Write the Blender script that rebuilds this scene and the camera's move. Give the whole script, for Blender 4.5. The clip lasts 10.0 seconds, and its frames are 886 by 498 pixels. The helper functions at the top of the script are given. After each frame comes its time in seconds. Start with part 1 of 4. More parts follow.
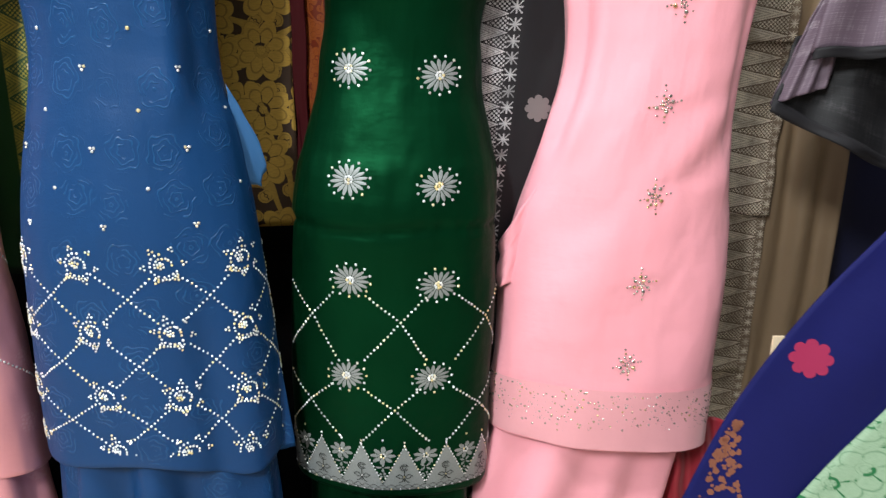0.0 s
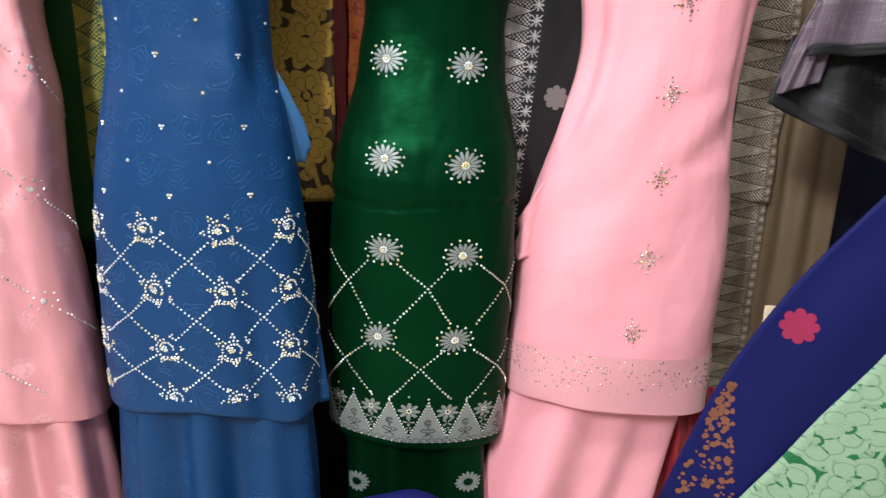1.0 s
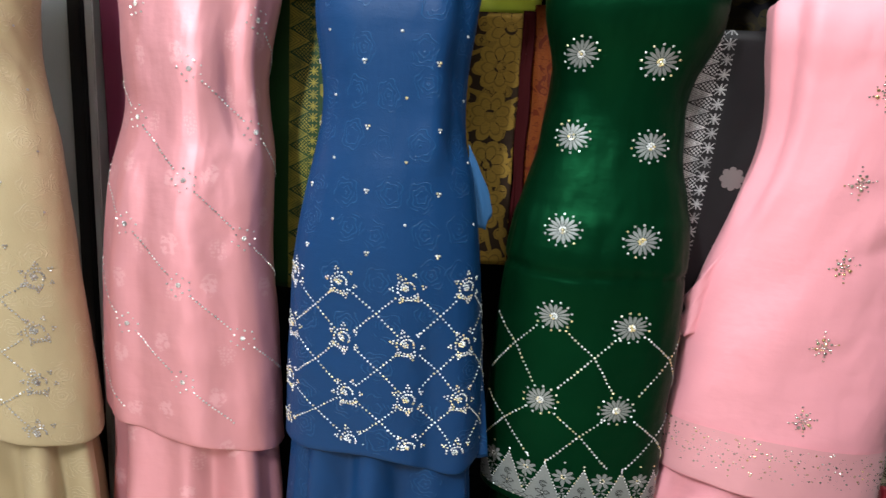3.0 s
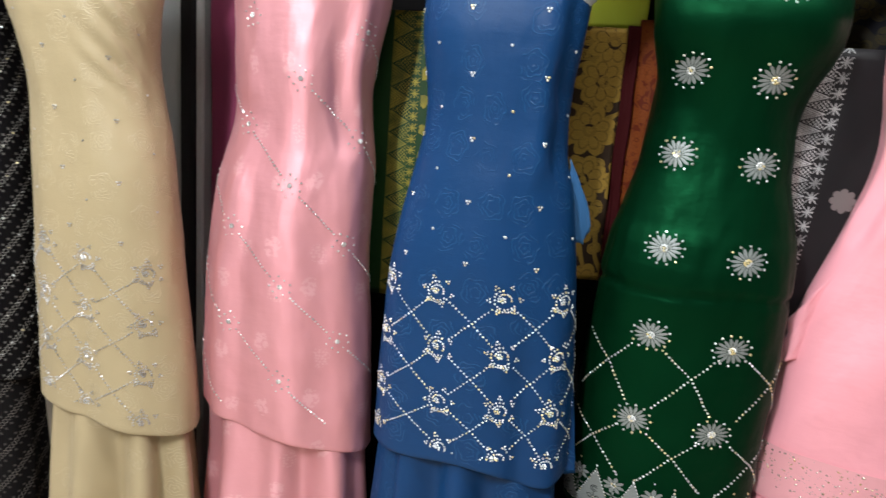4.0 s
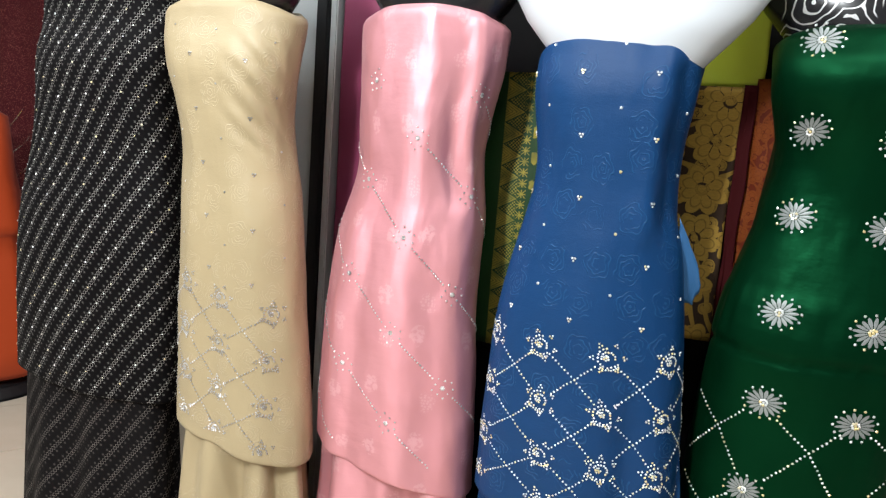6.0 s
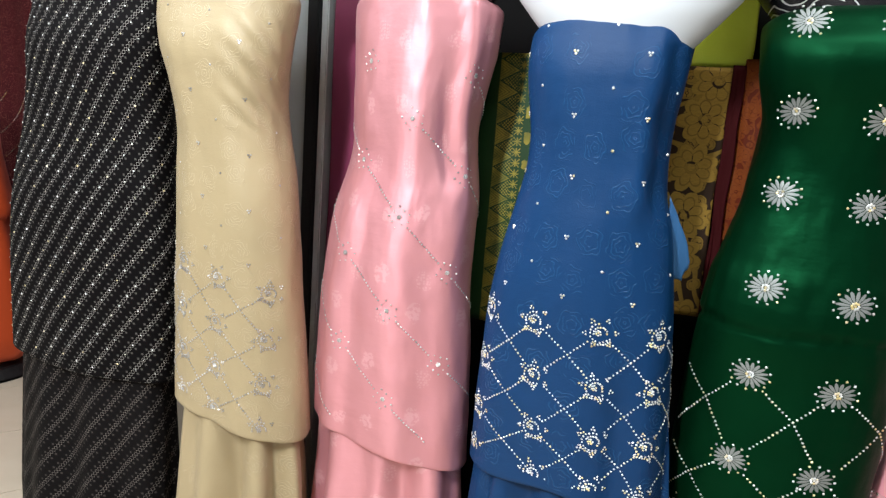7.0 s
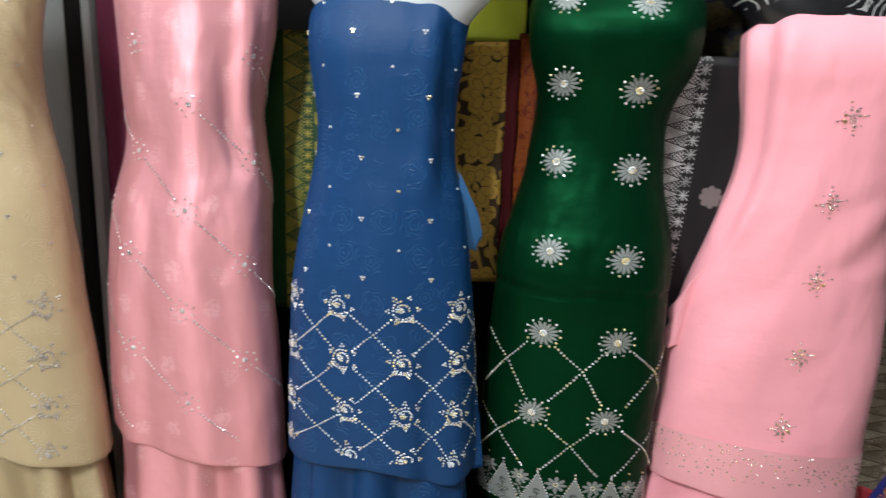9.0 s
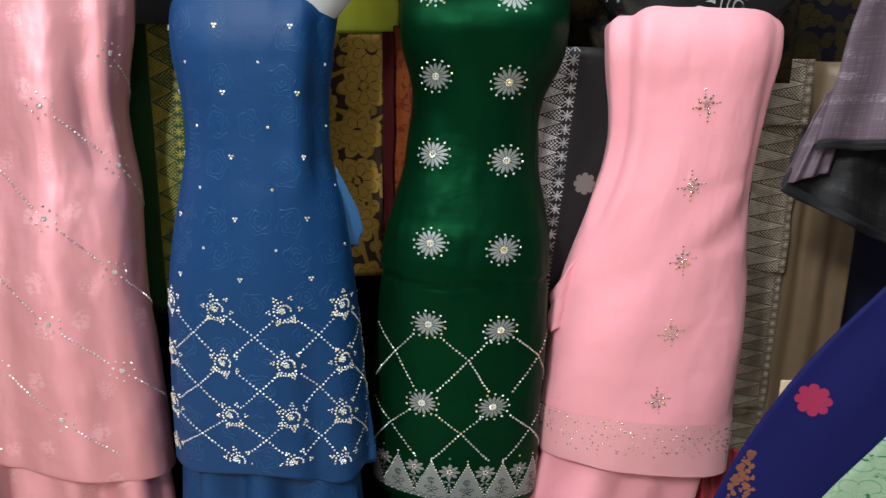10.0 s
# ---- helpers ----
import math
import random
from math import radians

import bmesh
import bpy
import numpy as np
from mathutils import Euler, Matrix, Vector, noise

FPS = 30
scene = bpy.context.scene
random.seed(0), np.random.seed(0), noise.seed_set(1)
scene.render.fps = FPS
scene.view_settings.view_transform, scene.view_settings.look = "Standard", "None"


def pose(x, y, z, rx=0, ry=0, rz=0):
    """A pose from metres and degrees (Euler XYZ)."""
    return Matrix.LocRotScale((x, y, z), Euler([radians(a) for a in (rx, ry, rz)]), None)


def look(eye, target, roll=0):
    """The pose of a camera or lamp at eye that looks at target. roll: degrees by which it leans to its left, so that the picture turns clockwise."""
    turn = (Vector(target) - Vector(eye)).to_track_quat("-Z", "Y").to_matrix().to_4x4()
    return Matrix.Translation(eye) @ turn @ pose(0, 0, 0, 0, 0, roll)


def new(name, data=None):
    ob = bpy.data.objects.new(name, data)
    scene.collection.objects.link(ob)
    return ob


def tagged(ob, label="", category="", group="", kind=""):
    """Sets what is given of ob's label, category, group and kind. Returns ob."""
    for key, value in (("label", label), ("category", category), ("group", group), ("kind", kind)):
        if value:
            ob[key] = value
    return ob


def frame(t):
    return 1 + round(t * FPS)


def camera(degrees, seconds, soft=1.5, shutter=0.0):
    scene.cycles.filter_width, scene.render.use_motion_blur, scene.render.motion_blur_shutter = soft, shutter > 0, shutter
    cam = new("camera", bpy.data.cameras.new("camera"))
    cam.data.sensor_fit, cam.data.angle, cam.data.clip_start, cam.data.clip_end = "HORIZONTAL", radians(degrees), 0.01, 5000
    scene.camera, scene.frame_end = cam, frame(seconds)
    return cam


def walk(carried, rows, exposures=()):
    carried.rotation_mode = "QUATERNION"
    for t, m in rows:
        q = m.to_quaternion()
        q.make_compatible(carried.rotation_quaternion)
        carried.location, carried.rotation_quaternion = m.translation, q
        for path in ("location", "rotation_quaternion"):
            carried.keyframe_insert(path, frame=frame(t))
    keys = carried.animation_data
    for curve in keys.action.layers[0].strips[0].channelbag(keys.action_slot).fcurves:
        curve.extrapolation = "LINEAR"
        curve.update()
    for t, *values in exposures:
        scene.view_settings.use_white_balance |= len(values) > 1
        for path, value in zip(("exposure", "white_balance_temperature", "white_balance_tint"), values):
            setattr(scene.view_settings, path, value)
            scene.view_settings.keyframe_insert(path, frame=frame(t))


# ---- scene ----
cam = camera(66.0, 10.0, soft=1.3, shutter=0.4)
PATH = [
    (0, (0.016, 0.016, 1.173), (0.011, 1.943, 0.636), 0.5),
    (0.5, (0.001, -0.075, 1.183), (0.049, 1.846, 0.63), 0.7),
    (1, (0.0, -0.11, 1.165), (-0.048, 1.814, 0.619), 1.2),
    (1.5, (0.011, -0.142, 1.176), (-0.131, 1.792, 0.686), 2.9),
    (1.7, (0.01, -0.164, 1.186), (-0.181, 1.768, 0.706), 2.7),
    (2, (0.001, -0.165, 1.188), (-0.271, 1.763, 0.728), 2.9),
    (2.5, (-0.042, -0.169, 1.195), (-0.367, 1.756, 0.763), 3.8),
    (2.7, (-0.076, -0.171, 1.198), (-0.413, 1.755, 0.778), 3.4),
    (4, (-0.194, -0.198, 1.206), (-0.712, 1.691, 0.803), 4.3),
    (4.5, (-0.194, -0.218, 1.206), (-0.891, 1.616, 0.817), 5.0),
    (5, (-0.204, -0.226, 1.209), (-0.943, 1.594, 0.832), 5.1),
    (5.5, (-0.177, -0.228, 1.188), (-0.984, 1.572, 0.86), 4.8),
    (5.7, (-0.162, -0.221, 1.235), (-1.014, 1.563, 0.936), 4.6),
    (6.8, (-0.185, -0.256, 1.238), (-1.009, 1.53, 0.877), 3.9),
    (7, (-0.17, -0.256, 1.235), (-0.977, 1.537, 0.874), 4.3),
    (7.5, (-0.165, -0.255, 1.233), (-0.961, 1.541, 0.86), 4.3),
    (8, (-0.157, -0.248, 1.26), (-0.882, 1.57, 0.848), 3.7),
    (8.5, (-0.139, -0.232, 1.26), (-0.694, 1.64, 0.826), 3.3),
    (9, (-0.114, -0.217, 1.263), (-0.451, 1.708, 0.837), 2.0),
    (9.5, (-0.074, -0.208, 1.276), (-0.259, 1.731, 0.824), 1.2),
    (10, (-0.045, -0.204, 1.28), (-0.143, 1.74, 0.82), 0.9),
]
walk(cam, [(t, look(eye, target, roll)) for t, eye, target, roll in PATH],
     [(0, 0.18), (1.5, 0.12), (2.5, -0.08), (4.0, -0.08), (4.6, 0.12), (5.7, 0.12), (6.8, 0.06), (8.3, 0.11), (9.0, -0.18), (10.0, -0.26)])

# ---------------------------------------------------------------- light
world = bpy.data.worlds.new("world")
scene.world = world
world.use_nodes = True
world.node_tree.nodes["Background"].inputs[0].default_value = (0.9, 0.95, 1.0, 1)
world.node_tree.nodes["Background"].inputs[1].default_value = 0.012


def area_lamp(name, eye, target, sx, sy, watts, colour):
    data = bpy.data.lights.new(name, "AREA")
    data.shape, data.size, data.size_y, data.energy, data.color = "RECTANGLE", sx, sy, watts, colour
    ob = new(name, data)
    ob.matrix_world = look(eye, target)
    return ob


TUBE = (0.935, 0.99, 1.01)
area_lamp("ceiling_tube_lamp", (-1.3, 0.30, 2.70), (-1.3, 0.42, 0.0), 1.2, 0.16, 21, TUBE)
area_lamp("ceiling_tube_lamp", (0.3, 0.30, 2.70), (0.3, 0.42, 0.0), 1.2, 0.16, 26, TUBE)
area_lamp("ceiling_tube_lamp", (-1.1, -1.2, 2.70), (-1.0, -0.8, 0.0), 0.16, 1.2, 152, TUBE)
area_lamp("ceiling_tube_lamp", (-3.0, -0.4, 2.70), (-2.9, -0.3, 0.0), 1.2, 0.16, 34, TUBE)

# ---------------------------------------------------------------- materials


class Nodes:
    """Small builder for a node material."""

    def __init__(self, name):
        self.mat = bpy.data.materials.new(name)
        self.mat.use_nodes = True
        self.t = self.mat.node_tree
        self.b = self.t.nodes["Principled BSDF"]

    def put(self, socket, v):
        if isinstance(v, bpy.types.NodeSocket):
            self.t.links.new(v, socket)
        elif isinstance(v, (tuple, list)) and len(v) == 3 and socket.type == "RGBA":
            socket.default_value = (*v, 1)
        else:
            socket.default_value = v

    def math(self, op, a, b=0.0, c=0.0, clamp=False):
        n = self.t.nodes.new("ShaderNodeMath")
        n.operation, n.use_clamp = op, clamp
        for i, v in enumerate((a, b, c)):
            self.put(n.inputs[i], v)
        return n.outputs[0]

    def add(self, a, b):
        return self.math("ADD", a, b)

    def mul(self, a, b, clamp=False):
        return self.math("MULTIPLY", a, b, clamp=clamp)

    def sub(self, a, b):
        return self.math("SUBTRACT", a, b)

    def step(self, v, lo, hi):
        n = self.t.nodes.new("ShaderNodeMapRange")
        n.interpolation_type = "SMOOTHSTEP"
        for i, x in enumerate((v, lo, hi, 0.0, 1.0)):
            self.put(n.inputs[i], x)
        return n.outputs[0]

    def uv(self):
        n = self.t.nodes.new("ShaderNodeUVMap")
        n.uv_map = "cloth"
        s = self.t.nodes.new("ShaderNodeSeparateXYZ")
        self.t.links.new(n.outputs[0], s.inputs[0])
        return n.outputs[0], s.outputs[0], s.outputs[1]

    def obj(self):
        n = self.t.nodes.new("ShaderNodeTexCoord")
        s = self.t.nodes.new("ShaderNodeSeparateXYZ")
        self.t.links.new(n.outputs["Object"], s.inputs[0])
        return n.outputs["Object"], s.outputs[0], s.outputs[1], s.outputs[2]

    def vec(self, x, y, z=0.0):
        n = self.t.nodes.new("ShaderNodeCombineXYZ")
        for i, v in enumerate((x, y, z)):
            self.put(n.inputs[i], v)
        return n.outputs[0]

    def noise(self, vector, scale, detail=2.0, rough=0.5, out=0):
        n = self.t.nodes.new("ShaderNodeTexNoise")
        self.put(n.inputs["Vector"], vector)
        n.inputs["Scale"].default_value, n.inputs["Detail"].default_value = scale, detail
        n.inputs["Roughness"].default_value = rough
        return n.outputs[out]

    def voronoi(self, vector, scale, random_=1.0, feature="F1", dims="2D"):
        n = self.t.nodes.new("ShaderNodeTexVoronoi")
        n.feature, n.voronoi_dimensions = feature, dims
        self.put(n.inputs["Vector"], vector)
        n.inputs["Scale"].default_value, n.inputs["Randomness"].default_value = scale, random_
        return n

    def mix(self, fac, a, b):
        n = self.t.nodes.new("ShaderNodeMix")
        n.data_type = "RGBA"
        self.put(n.inputs[0], fac)
        self.put(n.inputs[6], a)
        self.put(n.inputs[7], b)
        return n.outputs[2]

    def bump(self, height, strength=0.3, distance=0.002, creases=None):
        n = self.t.nodes.new("ShaderNodeBump")
        if creases:
            k = self.t.nodes.new("ShaderNodeBump")
            k.inputs["Strength"].default_value, k.inputs["Distance"].default_value = creases[1], creases[2]
            self.put(k.inputs["Height"], creases[0])
            self.t.links.new(k.outputs[0], n.inputs["Normal"])
        n.inputs["Strength"].default_value, n.inputs["Distance"].default_value = strength, distance
        self.put(n.inputs["Height"], height)
        self.t.links.new(n.outputs[0], self.b.inputs["Normal"])

    def silky(self, amount, turn=0.25):
        """Threads across the length: highlights drawn out upright."""
        n = self.t.nodes.new("ShaderNodeTangent")
        n.direction_type, n.uv_map = "UV_MAP", "cloth"
        self.t.links.new(n.outputs[0], self.b.inputs["Tangent"])
        self.set(aniso=amount, turn=turn)

    def island(self):
        return self.t.nodes.new("ShaderNodeNewGeometry").outputs["Random Per Island"]

    def set(self, **kw):
        names = {"base": "Base Color", "rough": "Roughness", "metal": "Metallic", "sheen": "Sheen Weight",
                 "sheen_rough": "Sheen Roughness", "spec": "Specular IOR Level", "aniso": "Anisotropic",
                 "coat": "Coat Weight", "turn": "Anisotropic Rotation", "trans": "Transmission Weight", "alpha": "Alpha"}
        for k, v in kw.items():
            self.put(self.b.inputs[names[k]], v)
        return self


def weave(m, u, v, fine=5200.0):
    """Crossed threads, as a height."""
    a = m.math("SINE", m.mul(u, fine))
    b = m.math("SINE", m.mul(v, fine))
    return m.mul(m.add(a, b), 0.10)


def polar(m, vector, cell):
    """Angle round the nearest cell centre, and that cell's own random number."""
    rel = m.t.nodes.new("ShaderNodeVectorMath")
    rel.operation = "SUBTRACT"
    m.t.links.new(vector, rel.inputs[0])
    m.t.links.new(cell.outputs["Position"], rel.inputs[1])
    sp = m.t.nodes.new("ShaderNodeSeparateXYZ")
    m.t.links.new(rel.outputs[0], sp.inputs[0])
    col = m.t.nodes.new("ShaderNodeSeparateColor")
    m.t.links.new(cell.outputs["Color"], col.inputs[0])
    return m.math("ARCTAN2", sp.outputs[1], sp.outputs[0]), col.outputs[0]


def rosettes(m, vector, u, v, scale, size, turns):
    """Woven roses: rings of overlapping petals round scattered centres, broken here and there, 0 to 1."""
    cell = m.voronoi(vector, scale, 0.45)
    ang, own = polar(m, vector, cell)
    dist = cell.outputs["Distance"]
    lobes = m.math("SINE", m.add(m.add(m.mul(ang, 5.0), m.mul(own, 20.0)), m.mul(dist, 14.0)))
    d = m.mul(dist, m.add(1.0, m.mul(lobes, 0.10)))
    d = m.add(d, m.mul(m.sub(m.noise(vector, 24.0, 2.0), 0.5), 0.10))
    ring = m.step(m.math("SINE", m.mul(d, turns)), 0.45, 0.9)
    inside = m.sub(1.0, m.step(d, size * 0.9, size))
    gaps = m.step(m.noise(vector, 46.0, 1.0), 0.40, 0.52)
    present = m.step(own, 0.12, 0.16)
    return m.mul(m.mul(m.mul(ring, inside), gaps), present)


def crumple(m, u, v, amount=1.0):
    """Soft creases of handled cloth: long wavy ones, and short cross ones."""
    a = m.noise(m.vec(m.mul(u, 9.0), m.mul(v, 4.0)), 1.0, 3.0)
    b = m.noise(m.vec(m.mul(u, 10.0), m.mul(v, 26.0)), 1.0, 3.0)
    c = m.noise(m.vec(m.mul(u, 40.0), m.mul(v, 30.0)), 1.0, 3.0)
    return m.add(m.add(a, m.mul(b, 0.18)), m.mul(c, 0.08)), 0.5 * amount, 0.012


def cloth_plain(name, colour, rough=0.55, sheen=0.25, var=0.12, spec=0.35, metal=0.0, silk=0.0, turn=0.25, crease=1.0):
    m = Nodes(name)
    vector, u, v = m.uv()
    big = m.noise(vector, 6.0, 3.0)
    dark = tuple(c * (1 - var) for c in colour)
    light = tuple(min(1, c * (1 + var)) for c in colour)
    m.set(base=m.mix(big, dark, light), rough=rough, sheen=sheen, spec=spec, metal=metal)
    if silk:
        m.silky(silk, turn)
    m.bump(m.add(m.mul(weave(m, u, v), 0.3), m.mul(m.noise(vector, 260.0, 3.0), 0.8)), 0.22, 0.0008, crumple(m, u, v, crease))
    return m.mat


def cloth_rose(name, colour, motif, rough, rough_motif, scale, size, turns, sheen=0.2, spec=0.4, depth=0.5):
    m = Nodes(name)
    vector, u, v = m.uv()
    r = rosettes(m, vector, u, v, scale, size, turns)
    big = m.noise(vector, 5.0, 3.0)
    base = m.mix(big, tuple(c * 0.9 for c in colour), tuple(min(1, c * 1.08) for c in colour))
    m.set(base=m.mix(r, base, motif), rough=m.add(rough, m.mul(r, rough_motif - rough)), sheen=sheen, spec=spec)
    m.bump(m.add(m.mul(r, depth), m.add(m.mul(weave(m, u, v), 0.2), m.mul(m.noise(vector, 260.0, 3.0), 0.45))), 0.5, 0.0014, crumple(m, u, v, 1.2))
    return m.mat


BLUE = cloth_rose("blue_jacquard", (0.0050, 0.0415, 0.134), (0.0115, 0.066, 0.180), 0.46, 0.28, 12.5, 0.42, 64.0, sheen=0.0, spec=0.20, depth=1.5)
CREAM = cloth_rose("cream_jacquard", (0.40, 0.312, 0.182), (0.47, 0.375, 0.235), 0.45, 0.26, 14.0, 0.40, 70.0, sheen=0.05, spec=0.45, depth=1.2)
GREEN = cloth_plain("green_silk", (0.0014, 0.034, 0.0118), 0.46, 0.0, 0.25, 0.06, 0.7, 0.4, 0.0, 1.4)
PINK = cloth_plain("pink_silk", (0.92, 0.375, 0.44), 0.55, 0.1, 0.05, 0.35, crease=1.7)


def satin_cloth():
    """Glossy satin with pale blossoms and dotted fruits woven in."""
    m = Nodes("pink_satin")
    vector, u, v = m.uv()
    wob = m.noise(vector, 55.0, 2.0)
    cell = m.voronoi(m.vec(m.mul(u, 1.0), m.mul(v, 0.8)), 11.0, 0.55)
    d = m.add(cell.outputs["Distance"], m.mul(m.sub(wob, 0.5), 0.28))
    blob = m.sub(1.0, m.step(d, 0.15, 0.19))
    s = m.t.nodes.new("ShaderNodeSeparateColor")
    m.t.links.new(cell.outputs["Color"], s.inputs[0])
    dots = m.sub(1.0, m.step(m.voronoi(vector, 150.0, 0.6).outputs["Distance"], 0.3, 0.42))
    kind = m.step(s.outputs[0], 0.45, 0.5)
    mask = m.mul(blob, m.add(m.mul(kind, dots), m.mul(m.sub(1.0, kind), m.step(m.noise(vector, 120.0, 1.0), 0.42, 0.5))))
    big = m.noise(vector, 5.0, 3.0)
    base = m.mix(big, (0.68, 0.28, 0.318), (0.78, 0.365, 0.405))
    m.set(base=m.mix(m.mul(mask, 0.4), base, (0.86, 0.52, 0.55)), rough=m.add(0.50, m.mul(mask, 0.15)), spec=0.6, sheen=0.0, metal=0.62)
    m.silky(0.65)
    m.bump(m.add(m.mul(mask, 0.5), m.mul(m.noise(vector, 200.0, 3.0), 0.5)), 0.2, 0.0008, crumple(m, u, v, 1.3))
    return m.mat


SATIN = satin_cloth()


def chain_cloth(name, bright, ground):
    """Black cloth with diagonal silver chain stripes and small darts between."""
    m = Nodes(name)
    vector, u, v = m.uv()
    c, s_, per = math.cos(radians(52)), math.sin(radians(52)), 0.043
    along = m.add(m.mul(u, c), m.mul(m.sub(v, 0.95), s_))
    perp = m.sub(m.mul(m.sub(v, 0.95), c), m.mul(u, s_))
    q = m.mul(m.sub(m.math("FRACT", m.mul(perp, 1 / per)), 0.5), per)
    strand = m.mul(m.math("ABSOLUTE", m.math("SINE", m.mul(along, math.pi / 0.0085))), 0.0046)
    line = m.sub(1.0, m.step(m.math("ABSOLUTE", m.sub(m.math("ABSOLUTE", q), strand)), 0.0004, 0.0011))
    near = m.sub(1.0, m.step(m.math("ABSOLUTE", q), 0.0055, 0.0062))
    chain = m.mul(line, near)
    # darts: small upright wedges beside the chains
    fu = m.sub(m.math("FRACT", m.mul(along, 1 / 0.016)), 0.5)
    dart = m.sub(1.0, m.step(m.add(m.math("ABSOLUTE", m.mul(fu, 3.0)), m.math("ABSOLUTE", m.mul(m.sub(m.math("ABSOLUTE", q), 0.0115), 160.0))), 0.45, 0.75))
    mask = m.add(chain, m.mul(dart, 0.32))
    wear = m.noise(vector, 30.0, 3.0)
    m.set(base=m.mix(m.mul(m.mul(mask, m.add(0.55, m.mul(wear, 0.6))), 1.0, True), ground, bright), rough=0.65, spec=0.06, metal=m.mul(chain, 0.25))
    m.bump(m.add(mask, weave(m, u, v)), 0.25, 0.0008, crumple(m, u, v, 0.8))
    return m.mat


BLACK = chain_cloth("black_chain_cloth", (0.30, 0.285, 0.27), (0.0035, 0.0028, 0.0034))
BLACK_SKIRT = chain_cloth("black_chain_skirt_cloth", (0.17, 0.15, 0.14), (0.006, 0.005, 0.0055))
WHITE = Nodes("white_fibreglass").set(base=(0.60, 0.63, 0.67), rough=0.4).mat

# ---------------------------------------------------------------- helpers of shape


def part(name, bm, material, parent=None, label=""):
    me = bpy.data.meshes.new(name)
    bm.to_mesh(me)
    bm.free()
    me.materials.append(material)
    ob = new(name, me)
    if parent:
        ob.parent = parent
    if label:
        ob["label"] = label
    return ob


def grid_mesh(points, uvs, closed_u=False):
    """A bmesh from a grid of points [row][column], smooth, with cloth UVs in metres."""
    bm = bmesh.new()
    layer = bm.loops.layers.uv.new("cloth")
    rows = [[bm.verts.new(p) for p in row] for row in points]
    n = len(points[0])
    for i in range(len(points) - 1):
        for j in range(n if closed_u else n - 1):
            k = (j + 1) % n
            f = bm.faces.new((rows[i][j], rows[i][k], rows[i + 1][k], rows[i + 1][j]))
            f.smooth = True
            uu = [uvs[i][j], uvs[i][j + 1] if closed_u else uvs[i][k], uvs[i + 1][j + 1] if closed_u else uvs[i + 1][k], uvs[i + 1][j]]
            for loop, q in zip(f.loops, uu):
                loop[layer].uv = q
    return bm


class Form:
    """A dressed torso: for each height its middle, half width and front; an oval that is flatter than an ellipse."""

    def __init__(self, levels, fronts, deep, power=2.3):
        self.given = (levels, fronts, deep, power)
        self.z = np.array([r[0] for r in levels][::-1])
        self.c = np.array([(r[1] + r[2]) / 2 for r in levels][::-1])
        self.a = np.array([(r[2] - r[1]) / 2 for r in levels][::-1])
        self.fz = np.array([r[0] for r in fronts][::-1])
        self.f = np.array([r[1] for r in fronts][::-1])
        self.deep, self.p = deep, power
        self.wave, self.lean = lambda s, z: 0.0, 0.0

    def twin(self):
        return Form(*self.given)

    def smooth(self, z, zs, vs):
        return sum(float(np.interp(z + d, zs, vs)) for d in (-0.04, -0.02, 0, 0.02, 0.04)) / 5

    def size(self, z):
        return self.smooth(z, self.z, self.c), self.smooth(z, self.z, self.a), self.smooth(z, self.fz, self.f)

    def ring(self, ang, z, off=0.0):
        """ang 0 is the front, growing towards +x."""
        c, a, f = self.size(z)
        b = self.deep
        sx, sy = math.sin(ang), math.cos(ang)
        r = (abs(sx) ** self.p + abs(sy) ** self.p) ** (-1 / self.p)
        w = self.wave(ang, z) + off
        return Vector((c + self.lean * max(0.0, 0.6 - z) + (a + w) * r * sx, f + b - (b + w) * r * sy, z))


def sleeve(form, hem, top, off=0.0, cols=128, rows=130, fold=0.012):
    """A wrapped length of cloth from hem(ang) up to top(ang), its edges turned in."""
    pts, uvs = [], []
    angs = [2 * math.pi * j / cols - math.pi for j in range(cols)]
    width = [0.0]
    ref = [form.ring(t, 0.85) for t in angs]
    for j in range(cols):
        width.append(width[-1] + (ref[(j + 1) % cols] - ref[j]).length)
    middle = width[cols // 2]
    width = [w - middle for w in width]

    def row(frac, o, dz=0.0):
        line, uvl = [], []
        for j, t in enumerate(angs):
            lo, hi = hem(t), top(t)
            z = lo + (hi - lo) * frac + dz
            near = max(0.0, 1 - (hi - z) / 0.02)
            turned = 0.014 * (1 - math.sqrt(max(0.0, 1 - near * near))) if frac > 0.5 else 0.0
            line.append(form.ring(t, z, off + o - turned))
            uvl.append((width[j], z))
        uvl.append((width[cols], uvl[0][1]))
        pts.append(line)
        uvs.append(uvl)

    row(0, -fold, 0.03)
    row(0, -fold * 0.5, 0.004)
    row(0, -0.001, 0.0)
    for i in range(rows + 1):
        row(i / rows, 0.0, 0.002)
    row(1, -0.002, 0.004)
    row(1, -fold, 0.002)
    row(1, -fold * 1.6, -0.02)
    return grid_mesh(pts, uvs, True)


